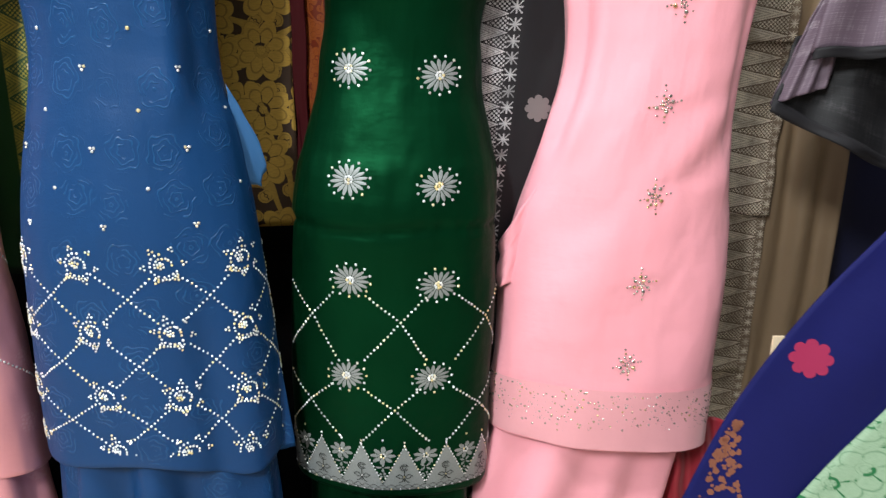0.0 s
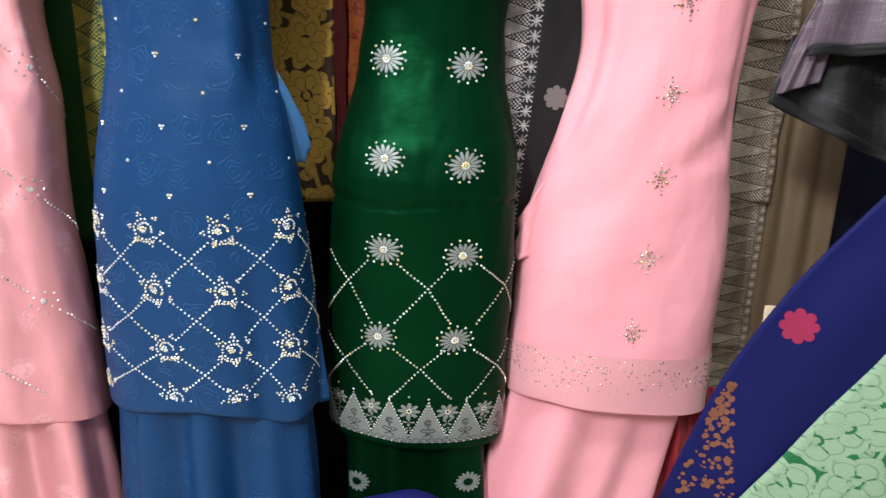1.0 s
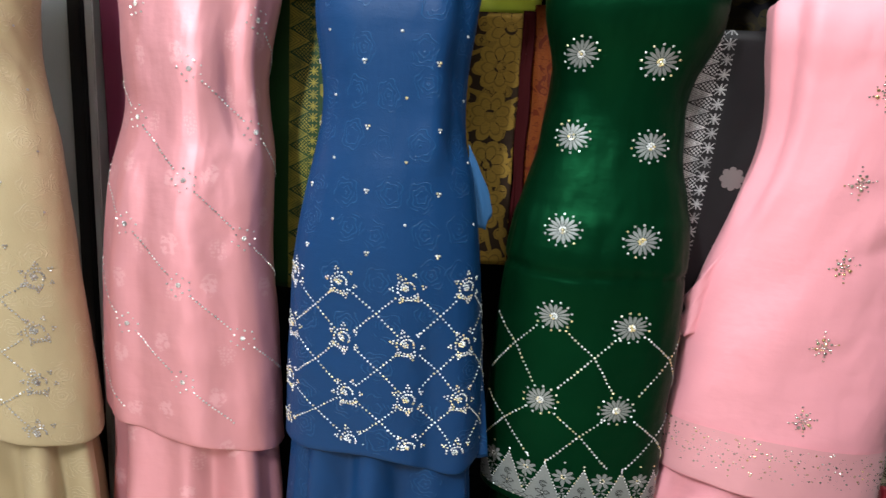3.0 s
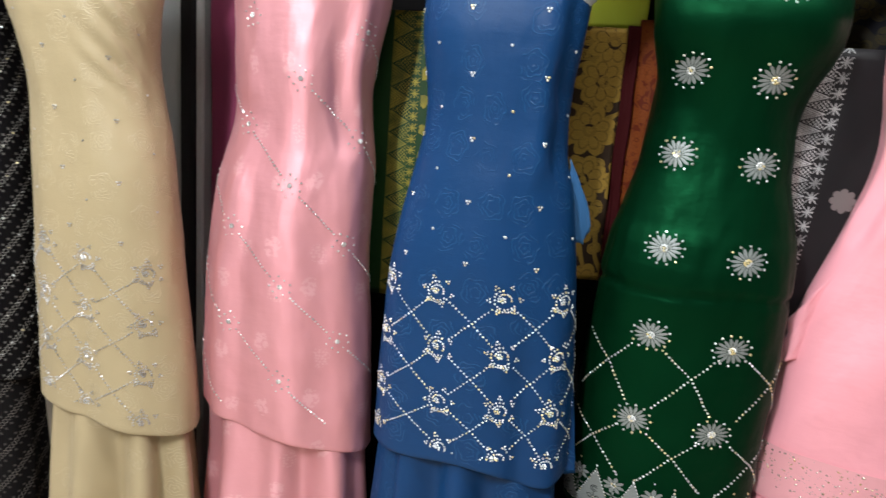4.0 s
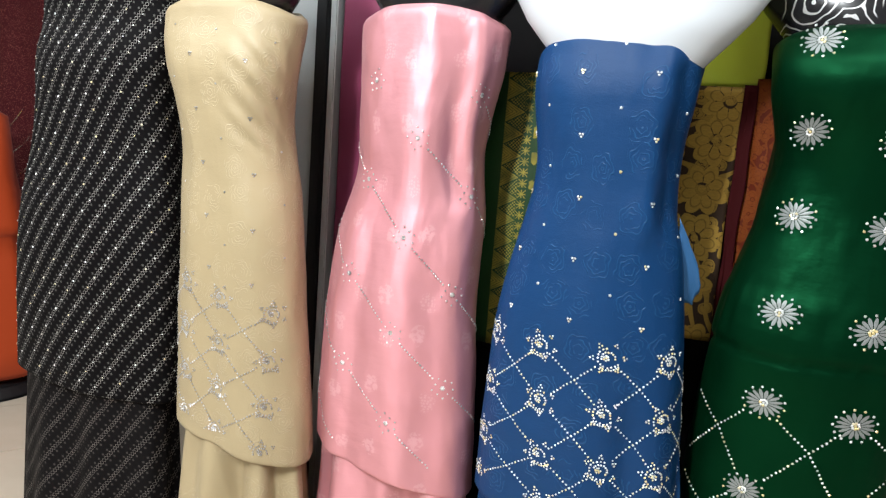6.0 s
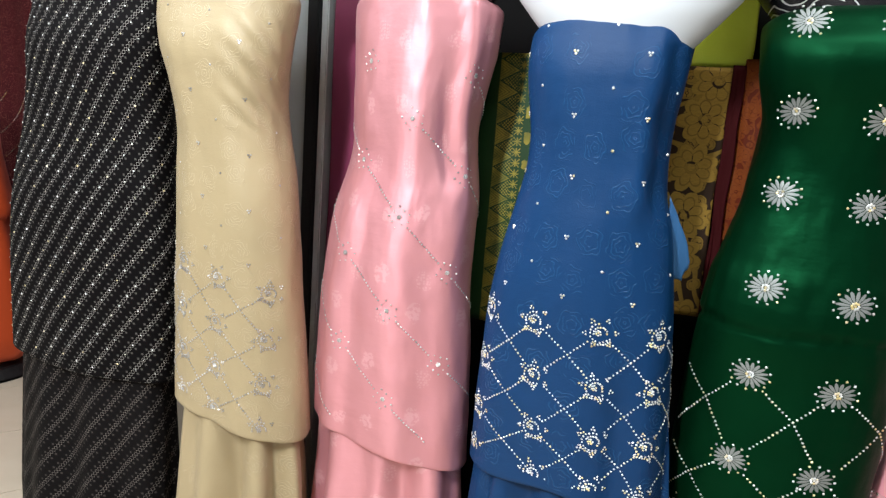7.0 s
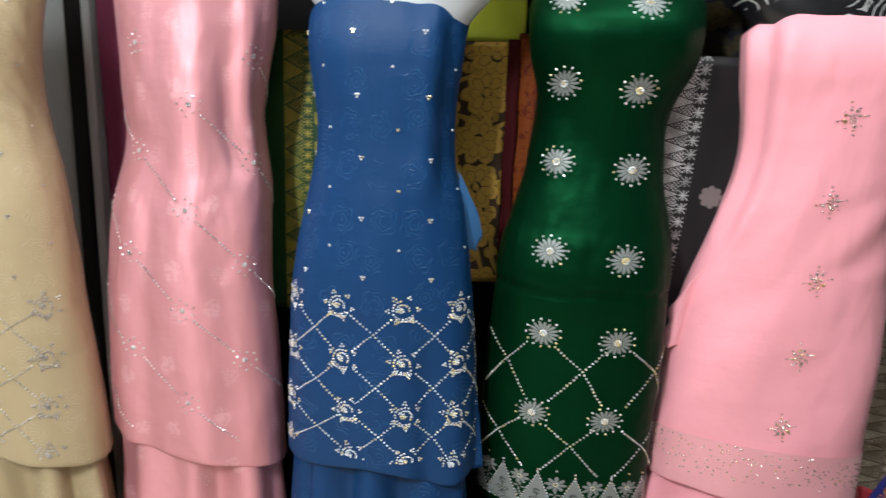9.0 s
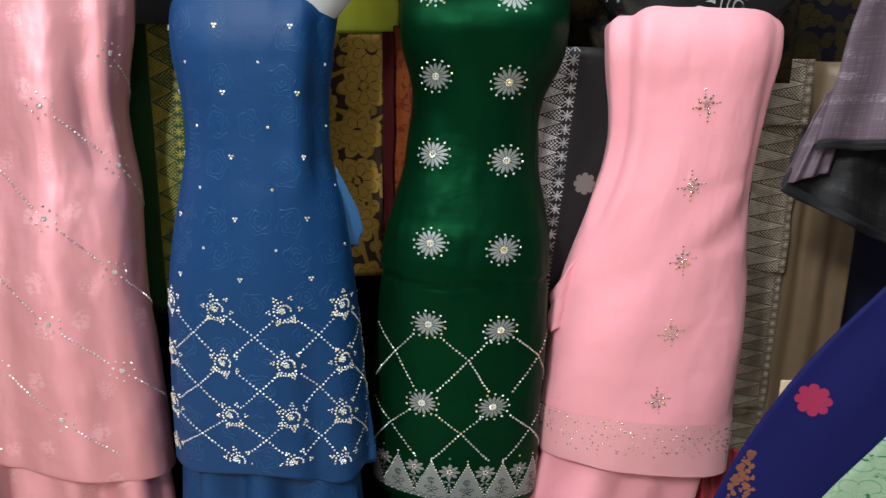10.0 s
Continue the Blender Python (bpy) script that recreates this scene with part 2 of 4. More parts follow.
def waves(seed, drape=0.004, low=0.55, n=9, wrinkle=0.003):
    """Soft upright folds that grow towards the hem, and faint wrinkles."""
    def f(t, z):
        down = max(0.0, min(1.0, (1.1 - z) / low))
        a = math.sin(round(n) * t + seed) + 0.6 * math.sin(round(n * 0.6) * t + 2.1 * seed)
        q = noise.noise((t * 2.2 + seed, z * 7.0, seed * 1.7))
        q2 = noise.noise((t * 5.0 + seed, z * 20.0, seed * 3.1))
        return drape * down * a + wrinkle * q + wrinkle * 0.35 * q2
    return f


def hang(name, x0, x1, z0, z1, y, material, lean=0.0, amp=0.012, folds=3.0, seed=0.0, cols=40, rows=40, skew=0.0, thick=0.003, bulge=0.0):
    """A hanging length of cloth, with folds, as one mesh."""
    pts, uvs = [], []
    for i in range(rows + 1):
        v = i / rows
        z = z0 + (z1 - z0) * v
        line, uvl = [], []
        for j in range(cols + 1):
            u = j / cols
            x = x0 + (x1 - x0) * u + skew * (z1 - z) + 0.006 * noise.noise((u * 3, v * 4, seed))
            yy = y + lean * (z1 - z) + amp * (1.1 - v * 0.5) * math.sin(folds * 2 * math.pi * u + seed + 0.6 * noise.noise((u * 2, v * 3, seed + 5)))
            yy += 0.4 * amp * noise.noise((u * 6, v * 6, seed + 9)) - bulge * math.sin(math.pi * u)
            line.append((x, yy, z))
            uvl.append((x - x0 if not skew else (x1 - x0) * u, z))
        pts.append(line)
        uvs.append(uvl)
    ob = part(name, grid_mesh(pts, uvs), material)
    s = ob.modifiers.new("thickness", "SOLIDIFY")
    s.thickness = thick
    return ob


def block(x0, x1, y0, y1, z0, z1, bevel=0.0):
    bm = bmesh.new()
    bmesh.ops.create_cube(bm, size=1.0)
    for v in bm.verts:
        v.co = Vector((x0 + (x1 - x0) * (v.co.x + 0.5), y0 + (y1 - y0) * (v.co.y + 0.5), z0 + (z1 - z0) * (v.co.z + 0.5)))
    if bevel:
        bmesh.ops.bevel(bm, geom=bm.edges[:], offset=bevel, segments=2, affect="EDGES")
    return bm

# ---------------------------------------------------------------- the room
X0, X1, Y0, Y1, TOP = -4.2, 2.2, -2.4, 1.9, 2.75


def paint(name, colour, rough=0.6, scale=3.0):
    m = Nodes(name)
    vector, x, y, z = m.obj()
    n = m.noise(vector, scale, 4.0)
    m.set(base=m.mix(n, tuple(c * 0.9 for c in colour), tuple(min(1, c * 1.08) for c in colour)), rough=rough, spec=0.15)
    m.bump(m.noise(vector, 140.0, 3.0), 0.12, 0.001)
    return m.mat


WALL = paint("shop_wall_paint", (0.20, 0.19, 0.18))
DARKWALL = paint("dark_wall_board", (0.05, 0.045, 0.045))
CEIL = paint("ceiling_paint", (0.45, 0.45, 0.44))
GROUT = paint("tile_grout", (0.42, 0.37, 0.31), 0.6)
tagged(part("floor", block(X0, X1, Y0, Y1, -0.1, -0.004), GROUT), kind="structure")
tagged(part("ceiling", block(X0, X1, Y0, Y1, TOP, TOP + 0.1), CEIL), kind="structure")
tagged(part("wall_north", block(X0 - 0.12, X1 + 0.12, Y1, Y1 + 0.12, -0.1, TOP + 0.1), DARKWALL), kind="structure")
tagged(part("wall_south", block(X0 - 0.12, X1 + 0.12, Y0 - 0.12, Y0, -0.1, TOP + 0.1), WALL), kind="structure")
tagged(part("wall_west", block(X0 - 0.12, X0, Y0, Y1, -0.1, TOP + 0.1), WALL), kind="structure")
tagged(part("wall_east", block(X1, X1 + 0.12, Y0, Y1, -0.1, TOP + 0.1), WALL), kind="structure")

# ---------------------------------------------------------------- the dressed forms
FORM_BLUE = Form([(1.46, -.600, -.297), (1.42, -.603, -.295), (1.35, -.604, -.297), (1.3, -.597, -.305), (1.25, -.586, -.311), (1.2, -.584, -.312), (1.15, -.59, -.31),
                  (1.1, -.601, -.303), (1.05, -.613, -.295), (1.0, -.624, -.288), (.9, -.64, -.275), (.8, -.646, -.268), (.7, -.65, -.261), (.6, -.652, -.255), (.4, -.655, -.252)],
                 [(1.45, .985), (1.38, .952), (1.27, .955), (1.2, .962), (1.05, .955), (.94, .95), (.5, .955)], 0.10, 2.1)
FORM_GREEN = Form([(1.5, -.205, .117), (1.4, -.203, .117), (1.35, -.195, .111), (1.3, -.187, .097), (1.25, -.183, .078), (1.2, -.183, .068), (1.15, -.19, .069), (1.1, -.203, .08),
                   (1.05, -.217, .09), (1.0, -.227, .098), (.9, -.239, .102), (.8, -.247, .103), (.7, -.255, .102), (.6, -.26, .099), (.4, -.262, .096)],
                  [(1.48, 1.085), (1.45, 1.055), (1.40, 1.016), (1.37, 1.016), (1.33, 1.046), (1.28, 1.066), (1.22, 1.076), (1.17, 1.077), (1.12, 1.069), (1.06, 1.055), (1.0, 1.044), (.95, 1.036), (.92, 1.033), (.90, 1.039), (.84, 1.043), (.66, 1.054), (.4, 1.074)], 0.105, 2.15)
FORM_PINK = Form([(1.45, .192, .52), (1.4, .189, .519), (1.35, .189, .513), (1.3, .198, .508), (1.25, .209, .502), (1.2, .211, .498), (1.15, .208, .494), (1.1, .197, .492),
                  (1.05, .183, .495), (1.0, .167, .5), (.95, .15, .508), (.9, .136, .514), (.8, .117, .517), (.7, .11, .52), (.6, .104, .523), (.4, .106, .525)],
                 [(1.45, 1.115), (1.40, 1.076), (1.365, 1.063), (1.31, 1.074), (1.22, 1.081), (1.1, 1.085), (.96, 1.095), (.82, 1.095), (.65, 1.1), (.4, 1.11)], 0.10)
FORM_SATIN = Form([(1.5, -.99, -.66), (1.4, -.988, -.666), (1.35, -.986, -.675), (1.3, -.984, -.687), (1.25, -.982, -.698), (1.2, -.981, -.70), (1.15, -.984, -.696), (1.1, -1.004, -.692),
                   (1.05, -1.02, -.692), (1.0, -1.026, -.692), (.95, -1.032, -.692), (.9, -1.04, -.693), (.8, -1.053, -.686), (.7, -1.06, -.68), (.6, -1.062, -.675), (.4, -1.06, -.67)],
                  [(1.48, .952), (1.4, .946), (1.25, .949), (1.15, .96), (1.0, .945), (.85, .945), (.6, .955), (.4, .96)], 0.10, 2.1)
FORM_CREAM = Form([(1.46, -1.483, -1.119), (1.4, -1.462, -1.121), (1.35, -1.44, -1.124), (1.3, -1.421, -1.134), (1.25, -1.407, -1.141), (1.2, -1.398, -1.135), (1.15, -1.398, -1.125),
                   (1.1, -1.397, -1.111), (1.05, -1.397, -1.10), (1.0, -1.396, -1.092), (.9, -1.397, -1.081), (.8, -1.402, -1.071), (.7, -1.402, -1.058), (.6, -1.40, -1.044), (.4, -1.40, -1.03)],
                  [(1.46, .89), (1.38, .86), (1.25, .87), (1.15, .875), (1.0, .865), (.4, .87)], 0.10)
FORM_BLACK = Form([(1.5, -1.91, -1.47), (1.4, -1.908, -1.47), (1.3, -1.915, -1.48), (1.2, -1.935, -1.475), (1.1, -1.96, -1.46), (1.0, -1.985, -1.45), (.9, -2.0, -1.44), (.7, -2.008, -1.44), (.4, -2.005, -1.44)],
                  [(1.46, .89), (1.38, .86), (1.15, .875), (1.0, .86), (.4, .86)], 0.10)
for k, (f, d, n, w) in enumerate(((FORM_BLUE, 0.003, 7, 0.002), (FORM_GREEN, 0.002, 5, 0.003), (FORM_PINK, 0.002, 6, 0.003), (FORM_SATIN, 0.002, 5, 0.004), (FORM_CREAM, 0.003, 6, 0.003), (FORM_BLACK, 0.003, 6, 0.003))):
    f.wave = waves(1.3 * k + 0.4, d, 0.6, n, w)


def ridge(t, at, width):
    return math.exp(-((t - at) / width) ** 2)


def fade(z, lo, hi, soft=0.06):
    return 1 / (1 + math.exp(-(z - lo) / soft * 4)) / (1 + math.exp((z - hi) / soft * 4))


def with_folds(form, extra):
    base = form.wave
    form.wave = lambda t, z: base(t, z) + extra(t, z)


def satin_folds(t, z):
    """A pulled fold from the bust, and long soft pleats below."""
    up, low = fade(z, 1.12, 1.5), fade(z, 0.4, 1.08, 0.1)
    w = up * (0.004 * ridge(t, 0.20 + 0.25 * (1.42 - z), 0.30) - 0.010 * ridge(t, 0.58 + 1.1 * (1.42 - z), 0.22) + 0.007 * ridge(t, 0.95 + 0.9 * (1.42 - z), 0.14))
    w -= up * 0.006 / (1 + math.exp(-(t - 0.62 - 0.5 * (1.42 - z)) / 0.05)) * (t < 2.6)
    w += low * (0.007 * ridge(t, -0.5 - 0.25 * (1.0 - z), 0.18) - 0.006 * ridge(t, -0.22 - 0.2 * (1.0 - z), 0.14) + 0.006 * ridge(t, 0.2, 0.25) - 0.006 * ridge(t, 0.7, 0.22))
    return w


def green_folds(t, z):
    """Drag lines across the waist, a stitched crease under the hip."""
    waist = fade(z, 1.15, 1.36, 0.05)
    w = waist * 0.006 * math.sin(26 * z + 3.0 * t + 1.2 * math.sin(3 * t)) * (0.4 + 0.6 * abs(math.sin(t)))
    crease = math.exp(-((z - 0.915 - 0.004 * math.sin(4 * t)) / 0.007) ** 2)
    w += crease * (-0.006 + 0.007 * noise.noise((t * 14, 3.0, 1.0)))
    w += 0.003 * fade(z, 0.918, 1.02, 0.02) * (1 + noise.noise((t * 6, z * 9, 4.0)))
    return w


def pink_folds(t, z):
    up = fade(z, 1.02, 1.45)
    w = up * (0.007 * ridge(t, -0.62 - 0.5 * (1.4 - z), 0.13) - 0.010 * ridge(t, -0.92 - 0.5 * (1.4 - z), 0.13) + 0.006 * ridge(t, -1.2 - 0.4 * (1.4 - z), 0.12) - 0.006 * ridge(t, 0.95 + 0.2 * (1.4 - z), 0.16))
    w += 0.0035 * fade(z, 0.98, 1.12, 0.04) * math.sin(46 * z - 6 * t) * ridge(t, 0.6, 0.5)
    w += 0.003 * fade(z, 0.6, 0.95) * math.sin(16 * z - 4 * t)
    return w


def blue_folds(t, z):
    up = fade(z, 1.10, 1.42)
    w = up * (0.010 * ridge(t, 0.66, 0.15) - 0.012 / (1 + math.exp(-(t - 0.92) / 0.05)) * (t < 2.6) - 0.004 * ridge(t, 0.0, 0.4))
    w += up * 0.0035 * math.sin(55 * (z + 0.09 * t)) * ridge(t, 1.05, 0.3)
    w += 0.009 * fade(z, 0.3, 0.78, 0.12) * (0.7 * ridge(t, 0.95, 0.16) - ridge(t, 0.62, 0.13))
    return w


def cream_folds(t, z):
    up = fade(z, 1.2, 1.44, 0.05)
    w = up * 0.0045 * math.sin(105 * (z + 0.13 * t)) * ridge(t, 0.95, 0.4)
    w += fade(z, 0.3, 1.1, 0.1) * (0.004 * ridge(t, -0.35, 0.2) - 0.004 * ridge(t, 0.0, 0.2))
    return w


for f, g in ((FORM_SATIN, satin_folds), (FORM_GREEN, green_folds), (FORM_PINK, pink_folds), (FORM_BLUE, blue_folds), (FORM_CREAM, cream_folds)):
    with_folds(f, g)


def bell(t, at, width):
    d = (t - at + math.pi) % (2 * math.pi) - math.pi
    return math.exp(-(d / width) ** 2)


def tunic(name, form, hem, top, material, label):
    return tagged(part(name, sleeve(form, hem, top), material), label, "tunic cloth")


SKIRT_FORMS = {}


def skirt(form, top, material, label, seed, narrow=0.02, folds=7, amp=0.012, name="skirt_cloth", lean=0.0):
    f = form.twin()
    f.lean = lean

    def wave(t, z):
        down = max(0.0, min(1.0, (top - z) / 0.5))
        s = math.sin(folds * t + seed + 1.4 * math.sin(2 * t + seed)) + 0.5 * math.sin((folds + 4) * t + 2 * seed)
        return -narrow + 0.02 * down + amp * (0.3 + 0.7 * down) * s + 0.003 * noise.noise((t * 4, z * 5, seed))
    f.wave = wave
    SKIRT_FORMS[label] = f
    return tagged(part(name, sleeve(f, lambda t: 0.012, lambda t: top, cols=144, rows=50), material), label, "skirt cloth")


def blue_hem(t):
    return 0.535 + 0.014 * bell(t, 0.05, 0.5) - 0.018 * bell(t, 0.85, 0.4) + 0.006 * bell(t, 1.7, 0.5)


def dip(t):
    return 0.025 * abs(math.sin(t)) ** 3


tunic_blue = tunic("tunic_cloth", FORM_BLUE, blue_hem, lambda t: 1.449 - dip(t) - 0.016 * bell(t, 1.25, 0.55), BLUE, "royal blue jacquard cloth with silver stone lattice on a mannequin")
skirt(FORM_BLUE, 0.62, BLUE, "royal blue jacquard skirt cloth hanging in soft folds", 0.6, 0.022, 7, 0.022)
tunic_green = tunic("tunic_cloth", FORM_GREEN, lambda t: 0.419 - 0.011 * math.sin(t), lambda t: 1.475 - 0.6 * dip(t), GREEN, "dark green silk cloth with silver daisies and stone lattice")
skirt_green = skirt(FORM_GREEN, 0.5, GREEN, "dark green silk skirt cloth hanging to the floor", 1.7, 0.03)
tunic_pink = tunic("tunic_cloth", FORM_PINK, lambda t: 0.492 - 0.016 * math.sin(t), lambda t: 1.437 - 1.2 * dip(t), PINK, "candy pink silk cloth with stone flowers and beaded hem")
skirt(FORM_PINK, 0.56, PINK, "candy pink organza skirt cloth hanging in folds", 2.2, 0.028, 6, 0.022, lean=-0.24)
tunic_satin = tunic("tunic_cloth", FORM_SATIN, lambda t: 0.522 - 0.032 * math.sin(t), lambda t: 1.49 - dip(t), SATIN, "dusty rose satin cloth with diagonal silver stone lines")
skirt(FORM_SATIN, 0.6, SATIN, "dusty rose satin skirt cloth hanging in folds", 3.1, 0.022, 6, 0.028)
tunic_cream = tunic("tunic_cloth", FORM_CREAM, lambda t: 0.522 - 0.028 * math.sin(t), lambda t: 1.50 - dip(t), CREAM, "pale gold jacquard cloth with stone rose lattice")
skirt(FORM_CREAM, 0.6, CREAM, "pale gold jacquard skirt cloth hanging in deep folds", 4.4, 0.026, 6, 0.036)
tunic_black = tunic("tunic_cloth", FORM_BLACK, lambda t: 0.548, lambda t: 1.53, BLACK, "black cloth with diagonal silver chain stripes and small stones")
skirt(FORM_BLACK, 0.62, BLACK_SKIRT, "black chain-striped skirt cloth hanging to the floor", 5.3, 0.02)

# ---------------------------------------------------------------- stones and woven flowers on the cloths


def stone_mat(name, a, b, rough=0.3, metal=0.65):
    m = Nodes(name)
    r = m.island()
    m.set(base=m.mix(m.step(r, 0.55, 0.95), a, b), rough=rough, metal=metal, spec=0.8)
    return m.mat


STONE = stone_mat("clear_rhinestone", (0.86, 0.88, 0.9), (0.95, 0.8, 0.42))
STONE_GOLD = stone_mat("champagne_rhinestone", (0.52, 0.49, 0.44), (0.78, 0.56, 0.24), 0.26, 0.9)
# silver stones on pale cloth: their dark shading is put into these greys
STONE_PINK = stone_mat("rose_rhinestone", (0.80, 0.78, 0.79), (0.46, 0.44, 0.45), 0.28, 0.85)
STONE_SHADED = stone_mat("shaded_silver_rhinestone", (0.62, 0.62, 0.64), (0.36, 0.36, 0.38), 0.28, 0.9)
SILVER = Nodes("silver_thread")
_v, _x, _y, _z = SILVER.obj()
SILVER.set(base=SILVER.mix(SILVER.noise(_v, 500.0, 2.0), (0.20, 0.225, 0.22), (0.34, 0.36, 0.355)), rough=0.5, metal=0.3)
SILVER = SILVER.mat
INK = Nodes("black_outline_thread").set(base=(0.012, 0.016, 0.014), rough=0.7).mat


def place_u(form, u, z, off=0.0):
    """The place u metres round the cloth from its front middle, at height z, with right, up and out."""
    n = 40
    step = (math.pi / 40) * (1 if u >= 0 else -1)
    prev = form.ring(0.0, z, off)
    t = 0.0
    left = abs(u)
    for i in range(n):
        nxt = form.ring(t + step, z, off)
        d = (nxt - prev).length
        if d >= left:
            t += step * left / d
            break
        left -= d
        t += step
        prev = nxt
    p = form.ring(t, z, off)
    right = (form.ring(t + 0.03, z, off) - form.ring(t - 0.03, z, off)).normalized()
    dv = (form.ring(t, z + 0.006, off) - form.ring(t, z - 0.006, off)).normalized()
    out = right.cross(dv).normalized()
    return p, right, out.cross(right), out


class Stones:
    """Gathers faceted stones on a cloth and joins them."""

    def __init__(self, form, girth=None):
        self.form, self.v, self.f, self.girth = form, [], [], girth
        self.tilt = lambda u, z: z

    def add(self, u, z, r=0.0022):
        if self.girth:  # the cloth's own width is counted at this height
            u *= (self.form.size(z)[1] + 0.07) / (self.form.size(self.girth)[1] + 0.07)
        p, right, up, out = place_u(self.form, u, self.tilt(u, z), 0.0006)
        self.put(p, right, up, out, r)

    def put(self, p, right, up, out, r):
        k = len(self.v)
        spin = random.random()
        lean = (right * random.uniform(-0.18, 0.18) + up * random.uniform(-0.18, 0.18))
        for ring, (rr, h) in enumerate(((1.0, 0.0), (0.95, 0.25), (0.55, 0.62))):
            for i in range(6):
                a = (i + spin) * math.pi / 3
                d = right * math.cos(a) + up * math.sin(a)
                self.v.append(p + d * r * rr + out * r * h + lean.dot(d) * out * r * h)
        for ring in range(2):
            for i in range(6):
                j = (i + 1) % 6
                self.f.append((k + ring * 6 + i, k + ring * 6 + j, k + ring * 6 + 6 + j, k + ring * 6 + 6 + i))
        self.f.append(tuple(k + 12 + i for i in range(6)))

    def line(self, a, b, gap=0.0065, r=0.0021, skip0=0.0, skip1=0.0):
        du, dz = b[0] - a[0], b[1] - a[1]
        n = math.hypot(du, dz)
        s = skip0
        while s < n - skip1:
            q = s / n
            self.add(a[0] + du * q + random.gauss(0, 0.00035), a[1] + dz * q + random.gauss(0, 0.00035), r * random.uniform(0.9, 1.1))
            s += gap

    def done(self, name, material, parent, label):
        me = bpy.data.meshes.new(name)
        me.from_pydata(self.v, [], self.f)
        me.materials.append(material)
        ob = new(name, me)
        ob.parent = parent
        return tagged(ob, label, kind="stuff")


def fan(bm, pts):
    bm.faces.new([bm.verts.new(p) for p in pts])


def petal_flower(form, u, z, petals, r0, r1, width, parent, name="woven_flower", label="silver woven daisy", squash=0.9, off=0.0007):
    """Raised petals round a centre, each with a spine, as one part of the cloth."""
    bm = bmesh.new()
    turn = random.random()
    for i in range(petals):
        a = 2 * math.pi * (i + turn) / petals
        ca, sa = math.cos(a), math.sin(a)
        rr = r1 * random.uniform(0.93, 1.05)

        def at(along, across, h):
            x = ca * along - sa * across
            y = (sa * along + ca * across) * squash
            p, right, up, out = place_u(form, u + x, z + y, off + h)
            return p
        m = (r0 + rr) / 2
        w = width
        rim = [at(r0, -w * 0.35, 0), at(m, -w, 0), at(r0 + (rr - r0) * 0.85, -w * 0.75, 0), at(rr, 0, 0), at(r0 + (rr - r0) * 0.85, w * 0.75, 0), at(m, w, 0), at(r0, w * 0.35, 0)]
        top = at(m, 0, 0.0004)
        vs = [bm.verts.new(p) for p in rim]
        c = bm.verts.new(top)
        for k in range(7):
            bm.faces.new((vs[k], vs[(k + 1) % 7], c))
    return part(name, bm, SILVER, parent, label)


def rose(st, u, z, size=1.0, r=0.0021, half=False, turn=0.0):
    """A rose of stones: a spiral of arcs, a filled heart and triplets round it."""
    def s(dx, dz, rr=r):
        if half and dz < -0.004:
            return
        st.add(u + dx * size + random.gauss(0, 0.0004), z + dz * size + random.gauss(0, 0.0004), rr * random.uniform(0.9, 1.12))
    for k in range(7):
        a = k * math.pi / 3 + turn
        s(0.0045 * math.cos(a) * (k > 0) - 0.004, 0.0045 * math.sin(a) * (k > 0))
    for k in range(9):
        a = turn - 0.6 + k * 0.42
        s(0.012 * math.cos(a), 0.011 * math.sin(a))
    for k in range(12):
        a = turn + 1.2 + k * 0.36
        s(0.0195 * math.cos(a), 0.0175 * math.sin(a))
    for k in range(6):
        a = turn + 0.55 + k * math.pi / 3
        cx, cz = 0.0285 * math.cos(a), 0.026 * math.sin(a)
        for j in range(3):
            b = a + j * 2.09
            s(cx + 0.0032 * math.cos(b), cz + 0.0032 * math.sin(b), r * 0.95)
    for k in range(8):
        a = turn + 3.6 + k * 0.2
        s(0.0245 * math.cos(a), 0.0215 * math.sin(a), r * 0.9)


def triplet(st, u, z, r=0.0024):
    for k in range(3):
        a = k * 2.09 + 0.5
        st.add(u + 0.0031 * math.cos(a), z + 0.0031 * math.sin(a), r)


# blue: dotted above, roses in a lattice below
st = Stones(FORM_BLUE)
ROSE_U = ((-0.170, -0.007), (-0.057, 0.007), (0.068, 0.003), (0.181, -0.003), (0.288, -0.004))
ROW = 0.1055


def blue_rose(i, j):
    return ROSE_U[i][0] + ROSE_U[i][1] * j, 0.882 - ROW * j + (0.010 if j == 3 and i < 3 else 0.0)


for i in range(5):
    for j in range(4):
        uu, zz = blue_rose(i, j)
        rose(st, uu, zz, 1.0, half=(j == 3), turn=0.3 * ((i + 2 * j) % 3))
        if j < 3 and i < 4:
            corners = [blue_rose(i + a, j + b) for a in (0, 1) for b in (0, 1)]
            mid = (sum(q[0] for q in corners) / 4 + 0.004, sum(q[1] for q in corners) / 4 + 0.002)
            for q in corners:
                st.line(mid, q, 0.0078, 0.0020, 0.0, 0.023)
for j in range(5):
    for i in range(-1, 2):
        triplet(st, -0.041 + 0.127 * i + 0.008 * j, 1.376 - 0.109 * j)
    for i in range(-1, 2):
        st.add(0.024 + 0.135 * i + 0.008 * j, 1.424 - 0.1075 * j, 0.003)
st.done("rhinestone_lattice", STONE, tunic_blue, "silver rhinestone roses, lattice and scattered dots")

# pale gold: the same pattern, ending short of one side edge
st = Stones(FORM_CREAM)
CREAM_ROSES = ((-0.175, -0.007, 0.905), (-0.0705, -0.0075, 0.891), (0.029, -0.010, 0.868), (0.150, -0.008, 0.8425))


def cream_rose(i, j):
    u0, drift, top = CREAM_ROSES[i]
    return u0 + drift * j, top - 0.1035 * j


